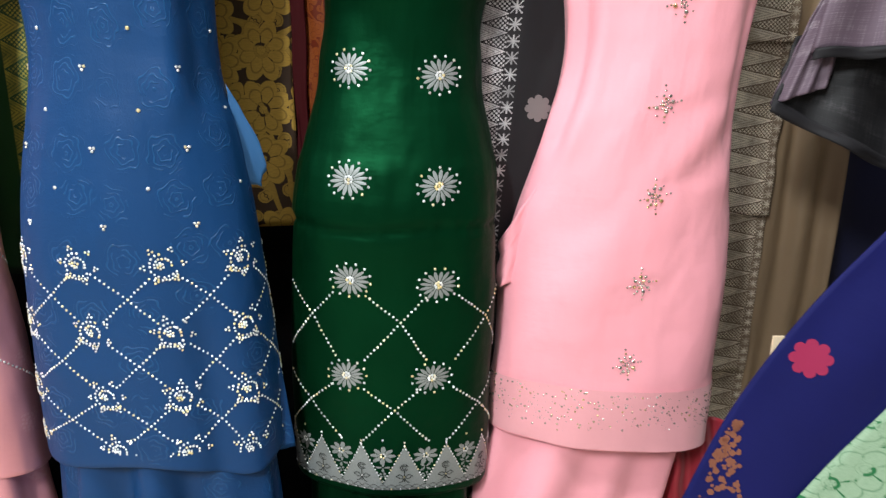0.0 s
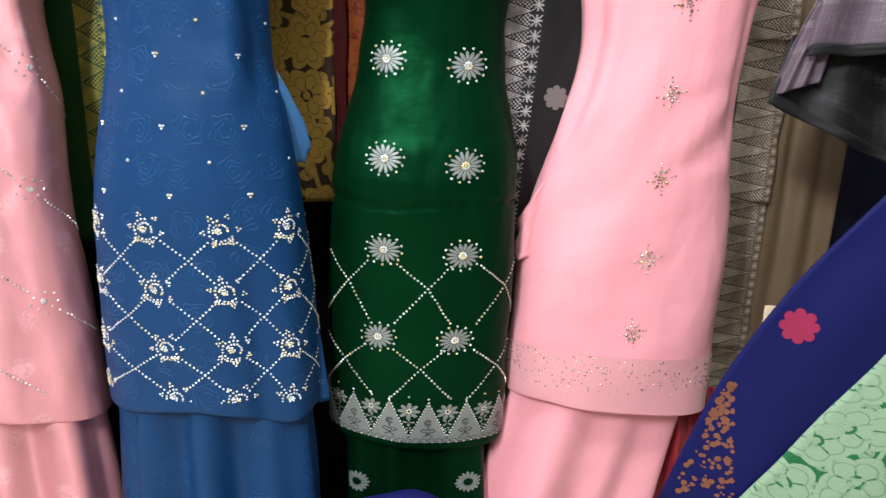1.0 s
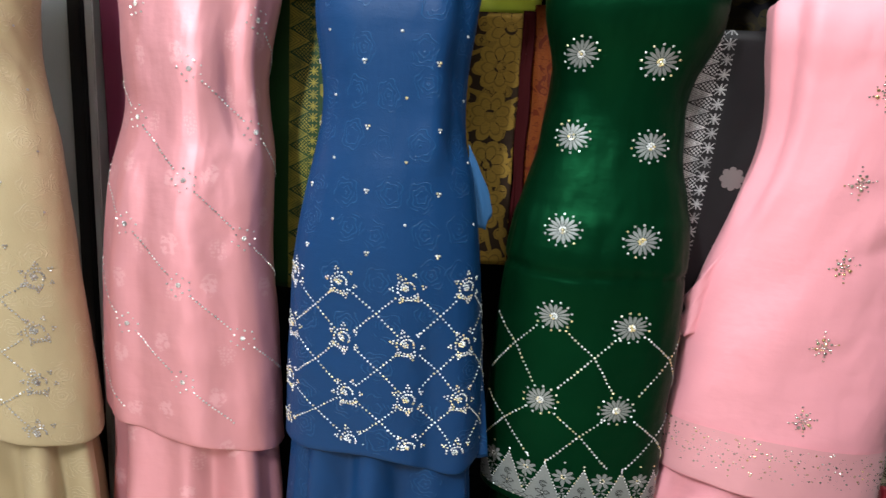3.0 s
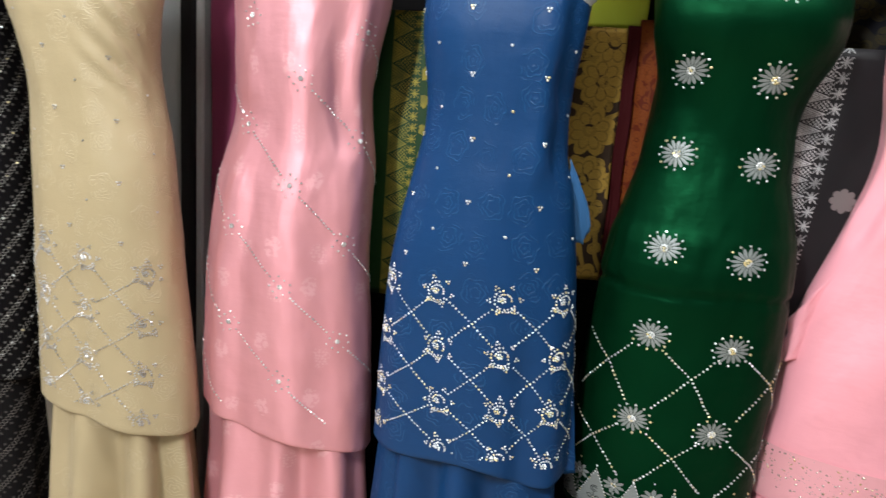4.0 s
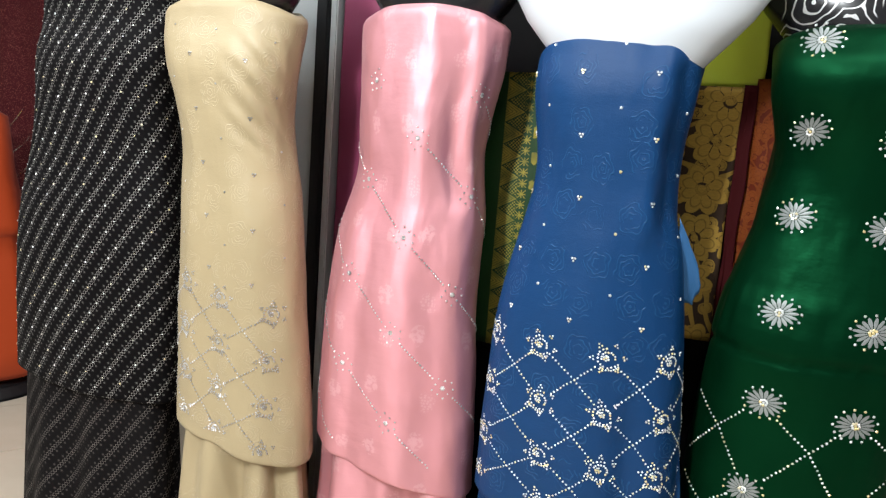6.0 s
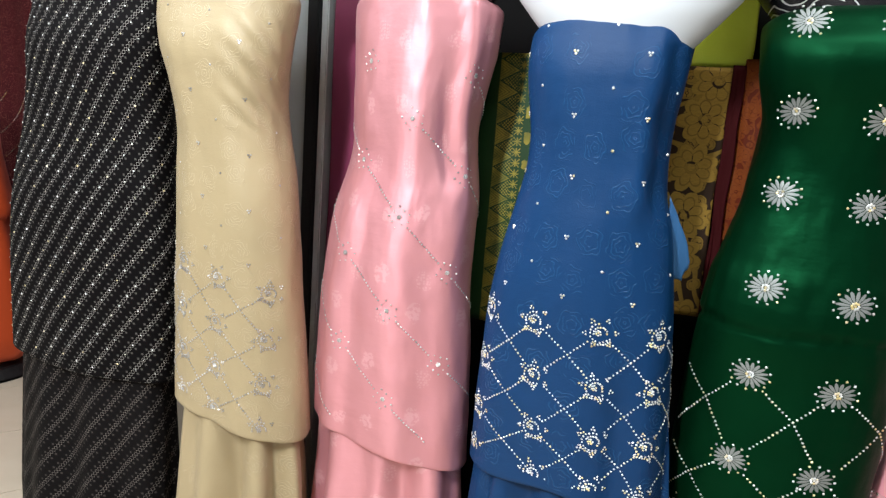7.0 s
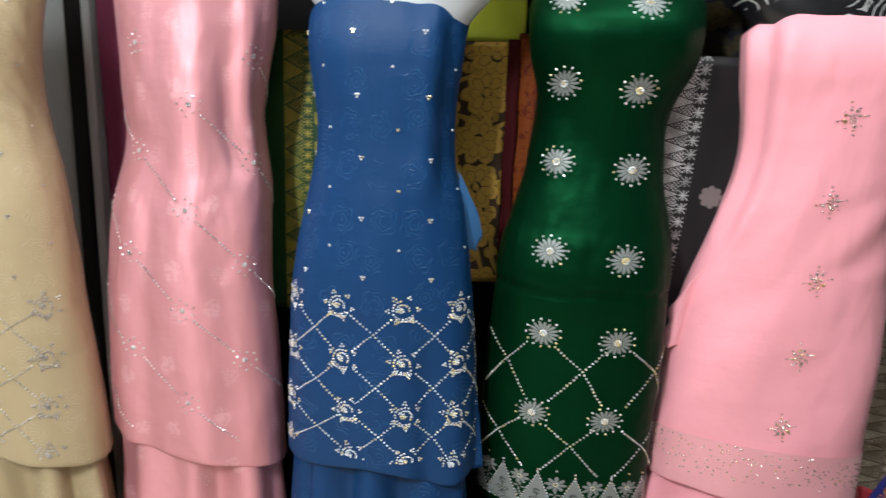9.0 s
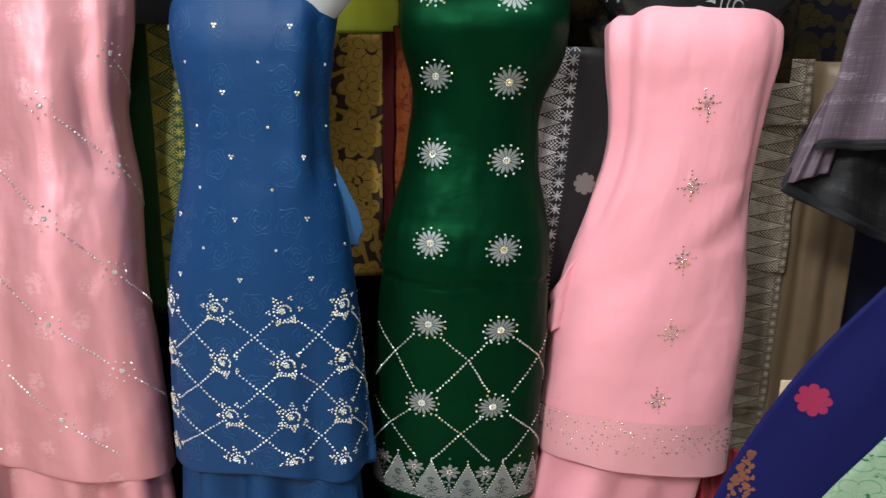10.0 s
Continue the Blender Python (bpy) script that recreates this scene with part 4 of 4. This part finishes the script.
GREEN_SONGKET = songket("green_gold_songket", (0.013, 0.052, 0.013), (0.36, 0.29, 0.045), 0.042, 0.046, 0.096, 0.2, 0.055, 1.2, 1.0, 0.023)
GOLD_BROCADE = brocade("gold_brocade", (0.034, 0.020, 0.013), (0.37, 0.225, 0.045), 10.5, 0.52, 0.3, 4.0)
RUST_BROCADE = brocade("rust_brocade", (0.105, 0.015, 0.005), (0.20, 0.050, 0.010), 24.0, 0.4, 0.2)
SILVER_SONGKET = songket("black_silver_songket", (0.008, 0.007, 0.009), (0.62, 0.61, 0.62), 0.044, 0.030, 0.0, 0.3, 0.0, 1.1, 0.8, 0.027)
BROWN_SONGKET = songket("brown_silver_songket", (0.165, 0.115, 0.078), (0.80, 0.71, 0.58), 0.088, 0.040, 0.004, 0.35, 0.0, 1.3, 0.6, 0.022)
BROWN = cloth_plain("brown_silk", (0.21, 0.142, 0.084), 0.4, 0.0, 0.2, 0.45)


def glitter_cloth():
    """Maroon cloth, speckled with tiny glittering flecks."""
    m = Nodes("maroon_glitter_cloth")
    vector, u, v = m.uv()
    cell = m.voronoi(vector, 260.0, 1.0)
    col = m.t.nodes.new("ShaderNodeSeparateColor")
    m.t.links.new(cell.outputs["Color"], col.inputs[0])
    fleck = m.mul(m.step(col.outputs[0], 0.72, 0.76), m.sub(1.0, m.step(cell.outputs["Distance"], 0.25, 0.4)))
    ground = m.mix(m.noise(vector, 22.0, 4.0), (0.045, 0.005, 0.008), (0.095, 0.014, 0.018))
    m.set(base=m.mix(fleck, ground, (0.30, 0.12, 0.09)), rough=m.sub(0.65, m.mul(fleck, 0.3)), metal=m.mul(fleck, 0.6), spec=0.12)
    m.bump(m.add(fleck, weave(m, u, v)), 0.3, 0.0008, crumple(m, u, v))
    return m.mat


MAROON = glitter_cloth()
MAGENTA = cloth_plain("magenta_silk", (0.24, 0.045, 0.10), 0.45, 0.0, 0.12, 0.4)
LIME = cloth_plain("lime_silk", (0.42, 0.47, 0.035), 0.45, 0.1, 0.08, 0.4)
NAVY = cloth_plain("navy_cloth", (0.004, 0.005, 0.026), 0.6, 0.0, 0.2, 0.3)
ROYAL = cloth_plain("royal_blue_cloth", (0.0045, 0.006, 0.080), 0.7, 0.0, 0.2, 0.2)
RED = cloth_plain("red_chiffon", (0.28, 0.018, 0.03), 0.5, 0.1, 0.2, 0.35)
ORANGE = cloth_plain("orange_cloth", (0.48, 0.06, 0.012), 0.55, 0.1, 0.15, 0.3)
LILAC = streaked("lilac_grey_cloth", (0.105, 0.072, 0.096), (0.32, 0.27, 0.30))
CHARCOAL = streaked("charcoal_lining", (0.007, 0.0065, 0.0075), (0.055, 0.052, 0.055), 0.06)
GREEN_FLORAL = brocade("green_white_jacquard", (0.022, 0.14, 0.05), (0.30, 0.42, 0.29), 11.0, 0.64, 0.0, 2.5, 1.0)
GOLD_MOTIF = brocade("dark_cloth_gold_motif", (0.009, 0.008, 0.014), (0.05, 0.038, 0.012), 9.0, 0.26, 0.2, 3.0, 0.5)
BLUSH = Nodes("silver_pink_thread").set(base=(0.20, 0.165, 0.165), rough=0.5, metal=0.2).mat
CRIMSON = Nodes("crimson_print").set(base=(0.30, 0.011, 0.065), rough=0.6).mat
RUSTPRINT = Nodes("orange_print").set(base=(0.22, 0.075, 0.04), rough=0.6).mat


def hung(name, label, *args, category="cloth", **kw):
    return tagged(hang(name, *args, **kw), label, category)


# behind the row, from one end to the other
maroon = hung("hanging_cloth", "maroon glittering cloth hanging to the floor", -4.15, -2.40, 0.02, 2.15, 1.84, MAROON, folds=5, amp=0.02, seed=0.3, cols=60)
hung("hanging_cloth", "deep magenta silk cloth hanging beside the metal upright", -1.19, -0.93, 0.02, 1.75, 1.24, MAGENTA, folds=1.5, amp=0.01, seed=1.2)
hung("hanging_cloth", "dark green songket with gold woven triangles", -0.80, -0.56, 0.80, 1.393, 1.165, GREEN_SONGKET, folds=1.0, amp=0.006, seed=2.0)
hung("hanging_cloth", "gold floral brocade on a dark ground, hanging flat", -0.50, -0.244, 0.88, 1.383, 1.215, GOLD_BROCADE, folds=1.0, amp=0.006, seed=0.5)
hung("hanging_cloth", "dark maroon brocade border strip hanging beside gold brocade", -0.244, -0.222, 0.88, 1.387, 1.212, cloth_plain("maroon_border", (0.040, 0.005, 0.006), 0.65, 0.0, 0.15, 0.05), folds=0.5, amp=0.003, seed=0.1, cols=8)
hung("hanging_cloth", "rust orange brocade cloth hanging behind green silk", -0.224, -0.10, 0.78, 1.40, 1.222, RUST_BROCADE, folds=1.2, amp=0.01, seed=3.0)
hung("folded_cloth", "bright lime green silk cloth folded over a rail", -0.46, -0.215, 1.383, 1.80, 1.222, LIME, folds=0.8, amp=0.012, seed=4.0)
songket_black = hung("hanging_cloth", "black songket with a silver triangle border", 0.080, 0.40, 0.55, 1.362, 1.20, SILVER_SONGKET, folds=1.0, amp=0.006, seed=5.0, skew=-0.07)
hung("hanging_cloth", "black cloth with faint gold motifs hanging behind", 0.03, 0.60, 1.30, 1.9, 1.305, GOLD_MOTIF, folds=2.0, amp=0.01, seed=6.0)
hung("hanging_cloth", "dark navy cloth with gold motifs above brown songket", 0.55, 1.05, 1.33, 1.9, 1.46, GOLD_MOTIF, folds=2.0, amp=0.01, seed=7.0)
for k, (z0, z1, y) in enumerate(((1.21, 1.353, 1.385), (0.868, 1.225, 1.392), (0.515, 0.885, 1.399), (0.02, 0.53, 1.406))):
    hung("folded_cloth", "brown songket with silver triangle border, folded over in steps", 0.50 + 0.075, 0.684, z0, z1, y, BROWN_SONGKET, folds=0.6, amp=0.006, seed=8.0 + k)
hung("hanging_cloth", "plain brown silk cloth hanging in long folds", 0.675, 0.84, 0.02, 1.35, 1.42, BROWN, folds=2.2, amp=0.012, seed=9.5)
navy = hung("hanging_cloth", "dark navy cloth hanging in the shade", 0.80, 1.35, 0.02, 1.6, 1.50, NAVY, folds=3.0, amp=0.02, seed=10.0)
# added black backing: stands for the shade in the gaps, and backs the songket
board = part("shade_backing", block(-1.12, 0.56, 1.332, 1.36, 0.0, 2.2, 0.003), paint("gap_shade_black", (0.012, 0.011, 0.012), 0.7))
tagged(board, "plain black backing added for the shade behind the row", "display board")

# lilac cloth whose hem is turned back over a charcoal lining
patch("draped_cloth", ((0.586, 1.135, 1.187), (0.86, 1.10, 1.20), (0.86, 1.13, 1.62), (0.668, 1.15, 1.60)), LILAC, "lilac grey woven cloth draped with its hem turned up", bow=0.012, ripple=0.008, folds=2.2, seed=1.0)
patch("draped_cloth", ((0.541, 1.15, 1.105), (0.86, 1.11, 0.955), (0.86, 1.175, 1.26), (0.575, 1.165, 1.21)), CHARCOAL, "charcoal lining of the draped lilac cloth", bow=0.006, ripple=0.008, folds=2.4, seed=2.0)
patch("cloth_fold", ((0.541, 1.143, 1.107), (0.625, 1.14, 1.135), (0.665, 1.148, 1.33), (0.605, 1.15, 1.28)), LILAC, "lilac grey fold of woven cloth", bow=0.008, ripple=0.004, seed=3.0)

EDGE = cloth_plain("black_hem_binding", (0.014, 0.013, 0.015), 0.6, 0.0, 0.1, 0.2)
patch("hem_binding", ((0.584, 1.129, 1.176), (0.86, 1.094, 1.189), (0.86, 1.095, 1.205), (0.590, 1.129, 1.194)), EDGE, "black hem binding of the lilac cloth", "binding", bow=0.012, ripple=0.008, folds=2.2, seed=1.0, rows=4)
patch("hem_binding", ((0.538, 1.144, 1.096), (0.86, 1.104, 0.946), (0.86, 1.105, 0.964), (0.545, 1.144, 1.114)), EDGE, "black hem binding of the charcoal lining", "binding", bow=0.006, ripple=0.008, folds=2.4, seed=2.0, rows=4)

# royal blue cloth slung aslant, and the green and white cloth before it
royal = patch("slung_cloth", ((0.372, 0.965, 0.40), (0.64, 0.955, 0.20), (1.10, 0.93, 1.10), (0.77, 0.945, 1.17)), ROYAL, "royal blue cloth with crimson flower slung aslant", bow=0.02, ripple=0.004, folds=1.5, seed=4.0, swell=0.042)
patch("slung_cloth", ((0.455, 0.925, 0.37), (0.95, 0.88, 0.0), (1.16, 0.88, 0.90), (0.763, 0.918, 0.82)), GREEN_FLORAL, "green and white floral jacquard cloth slung aslant", bow=0.025, ripple=0.006, folds=1.5, seed=5.0)


def flat_flower(name, at, petals, r, material, parent, label):
    """A printed flower that lies on its cloth."""
    me = parent.data
    tree = BVHTree.FromPolygons([v.co.copy() for v in me.vertices], [tuple(p.vertices) for p in me.polygons])
    bm = bmesh.new()
    n = petals * 8

    def lay(x, z):
        hit = tree.ray_cast(Vector((x, -0.5, z)), Vector((0, 1, 0)))[0]
        return bm.verts.new((x, (hit.y if hit else at[1]) - 0.0012, z))
    c = lay(at[0], at[2])
    rings = [[], []]
    for k in range(n):
        a = 2 * math.pi * k / n
        rr = r * (0.74 + 0.26 * abs(math.cos(petals * a / 2)) ** 0.6)
        for q, f in enumerate((0.5, 1.0)):
            rings[q].append(lay(at[0] + rr * f * math.cos(a), at[2] + rr * f * math.sin(a)))
    for k in range(n):
        m = (k + 1) % n
        bm.faces.new((rings[0][k], rings[0][m], c))
        bm.faces.new((rings[0][k], rings[1][k], rings[1][m], rings[0][m]))
    return part(name, bm, material, parent, label)


# strings of tiny gold beads looped over the maroon cloth
tree = BVHTree.FromPolygons([v.co.copy() for v in maroon.data.vertices], [tuple(p.vertices) for p in maroon.data.polygons])
st = Stones(None)
for (xa, za), (xb, zb), sag in (((-3.73, 0.83), (-3.21, 1.246), 0.012), ((-3.73, 0.71), (-3.27, 1.065), 0.012), ((-3.64, 0.987), (-3.41, 1.234), 0.006)):
    for k in range(58):
        q = k / 57
        x, z = xa + (xb - xa) * q, za + (zb - za) * q - sag * math.sin(math.pi * q)
        hit = tree.ray_cast(Vector((x, -0.5, z)), Vector((0, 1, 0)))[0]
        if hit:
            st.put(hit + Vector((0, -0.002, 0)), Vector((1, 0, 0)), Vector((0, 0, 1)), Vector((0, -1, 0)), random.choice((0.002, 0.003, 0.004)))
st.done("bead_strings", STONE_GOLD, maroon, "thin strings of gold beads")

flat_flower("crimson_flower", (0.560, 0.930, 0.750), 8, 0.030, CRIMSON, royal, "crimson printed flower")
flat_flower("woven_blossom", (0.173, 1.186, 1.093), 8, 0.023, BLUSH, songket_black, "silver pink woven blossom")
flat_flower("crimson_flower", (0.838, 1.474, 0.742), 8, 0.030, CRIMSON, navy, "crimson printed flower")
rnd = random.Random(5)
for k in range(150):
    q = rnd.random()
    z = 0.42 + 0.22 * q
    x = 0.395 + (z - 0.42) * 0.30 + 0.085 * rnd.random() * (1.15 - q)
    flat_flower("orange_flower", (x, 0.942 - 0.03 * (x - 0.4), z), rnd.choice((4, 5, 6)), rnd.choice((0.0022, 0.003, 0.004, 0.0055)), RUSTPRINT, royal, "orange printed flower")

# crumpled red cloth, the blue bundle on the floor side and a paper tag
patch("crumpled_cloth", ((0.40, 1.21, 0.20), (0.62, 1.19, 0.18), (0.58, 1.22, 0.50), (0.42, 1.24, 0.49)), RED, "crumpled red chiffon cloth", bow=0.02, ripple=0.014, folds=3.5, seed=6.0)
tag_mat = paint("cream_paper", (0.75, 0.6, 0.42), 0.7)
part("paper_tag", block(0.512, 0.534, 0.972, 0.976, 0.735, 0.775, 0.001), tag_mat, royal, "small cream paper tag")

# bundle of royal blue cloth with gold edging
pts, uvs = [], []
for i in range(25):
    f = i / 24
    line, uvl = [], []
    for j in range(41):
        g = j / 40
        x = -0.25 + 0.33 * g
        h = math.sin(math.pi * g) ** 0.6
        y = 0.86 + 0.16 * f
        z = 0.02 + 0.39 * h ** 0.35 * (math.sin(math.pi * (0.12 + 0.76 * f)) ** 0.35) + 0.012 * noise.noise((x * 14, y * 14, 2.0))
        line.append((x, y, z if 0 < j < 40 else 0.004))
        uvl.append((x, y))
    pts.append(line)
    uvs.append(uvl)
for edge in (0, -1):
    pts.insert(0 if edge == 0 else len(pts), [(p[0], p[1] + (-0.01 if edge == 0 else 0.01), 0.004) for p in pts[edge]])
    uvs.insert(0 if edge == 0 else len(uvs), list(uvs[edge]))
bundle = tagged(part("cloth_bundle", grid_mesh(pts, uvs), ROYAL), "bundle of royal blue cloth with gold edging on the floor", "cloth bundle")

# loose side flaps of the wrapped cloths
LINING = cloth_plain("light_blue_lining", (0.03, 0.115, 0.27), 0.5, 0.0, 0.08)
patch("side_flap", ((-0.300, 1.05, 0.525), (-0.238, 1.06, 0.528), (-0.288, 1.075, 0.93), (-0.302, 1.06, 0.95)), BLUE, "", bow=0.012, ripple=0.004, folds=1.0, seed=1.5).parent = tunic_blue
flap = patch("lining_corner", ((-0.300, 1.06, 0.985), (-0.276, 1.08, 0.977), (-0.262, 1.08, 1.015), (-0.312, 1.06, 1.135)), LINING, "pale blue turned lining corner", bow=0.003, seed=2.5, cols=12, rows=12)
flap.parent = tunic_blue
patch("side_flap", ((0.485, 1.215, 0.98), (0.503, 1.225, 1.02), (0.507, 1.225, 1.27), (0.470, 1.20, 1.27)), PINK, "", bow=0.004, seed=3.5, cols=12, rows=20).parent = tunic_pink
patch("side_flap", ((0.107, 1.165, 0.786), (0.150, 1.155, 0.80), (0.178, 1.15, 0.985), (0.112, 1.165, 0.868)), PINK, "", bow=0.010, ripple=0.004, folds=1.3, seed=5.5, cols=16, rows=24).parent = tunic_pink
for o in scene.objects:
    if o.name.startswith(("side_flap", "lining_corner")) and "category" in o:
        del o["category"]

# ---------------------------------------------------------------- metal upright, far end, floor tiles
ALU = Nodes("grey_painted_metal")
_v, _x, _y, _z = ALU.obj()
ALU.set(base=ALU.mix(ALU.noise(_v, 3.0, 3.0), (0.58, 0.61, 0.62), (0.68, 0.71, 0.72)), rough=0.38, metal=0.3)
ALU = ALU.mat
BLACKMETAL = Nodes("black_painted_metal").set(base=(0.012, 0.012, 0.013), rough=0.4).mat
upright = new("display_upright")
tagged(upright, "grey metal display panel with a black edge channel", "display panel")
part("panel", block(-1.62, -1.262, 1.245, 1.285, 0.0, 2.4, 0.003), ALU, upright, "grey painted metal panel")
part("edge_channel", block(-1.260, -1.226, 1.225, 1.285, 0.0, 2.4, 0.003), BLACKMETAL, upright, "black edge channel")
part("trim_strip", block(-1.224, -1.203, 1.235, 1.275, 0.0, 2.4, 0.003), ALU, upright, "thin grey trim")

# orange cloth on a stand at the far end
bm = bmesh.new()
n, rings = 48, []
for z, r in ((0.055, 0.12), (0.08, 0.22), (0.11, 0.243), (0.20, 0.24), (0.40, 0.215), (0.60, 0.185), (0.69, 0.165), (0.70, 0.175), (0.72, 0.195), (0.75, 0.193), (0.97, 0.146), (1.20, 0.12), (1.25, 0.02)):
    rings.append([bm.verts.new((-3.23 + (r + 0.006 * math.sin(7 * 2 * math.pi * k / n) * (z < 0.9)) * math.cos(2 * math.pi * k / n), 1.55 + r * 0.8 * math.sin(2 * math.pi * k / n), z)) for k in range(n)])
for a, b in zip(rings, rings[1:]):
    for k in range(n):
        bm.faces.new((a[k], a[(k + 1) % n], b[(k + 1) % n], b[k])).smooth = True
stand = new("dress_stand")
tagged(stand, "orange red cloth on a stand with a black round foot", "dress stand")
part("orange_wrap", bm, ORANGE, stand, "orange red wrapped cloth")
bm = bmesh.new()
bmesh.ops.create_cone(bm, cap_ends=True, segments=40, radius1=0.27, radius2=0.20, depth=0.06, matrix=Matrix.Translation((-3.23, 1.55, 0.03)))
bmesh.ops.bevel(bm, geom=[e for e in bm.edges if e.calc_length() < 0.06], offset=0.02, segments=2, affect="EDGES")
part("foot", bm, BLACKMETAL, stand, "black round foot")

TILE = Nodes("beige_floor_tile")
_v, _x, _y, _z = TILE.obj()
_i = TILE.t.nodes.new("ShaderNodeObjectInfo").outputs["Random"]
TILE.set(base=TILE.mix(TILE.noise(_v, 9.0, 4.0), (0.52, 0.44, 0.34), (0.60, 0.52, 0.42)), rough=TILE.add(0.22, TILE.mul(_i, 0.08)))
TILE.bump(TILE.noise(_v, 60.0, 2.0), 0.05, 0.001)
TILE = TILE.mat
T = 0.455
bm = block(-T / 2 + 0.0015, T / 2 - 0.0015, -T / 2 + 0.0015, T / 2 - 0.0015, -0.006, 0.0, 0.001)
tile_mesh = bpy.data.meshes.new("tile")
bm.to_mesh(tile_mesh)
bm.free()
tile_mesh.materials.append(TILE)
floor_ob = bpy.data.objects["floor"]
turn = radians(60)
for i in range(-14, 15):
    for j in range(-14, 15):
        x = -2.546 + (i * math.cos(turn) - (j + 0.5) * math.sin(turn)) * T
        y = 1.228 + (i * math.sin(turn) + (j + 0.5) * math.cos(turn)) * T
        if X0 + 0.33 < x < X1 - 0.33 and Y0 + 0.33 < y < Y1 - 0.33:
            ob = new("tile", tile_mesh)
            ob.location, ob.rotation_euler = (x, y, 0.0), (0, 0, turn)
            ob.parent = floor_ob
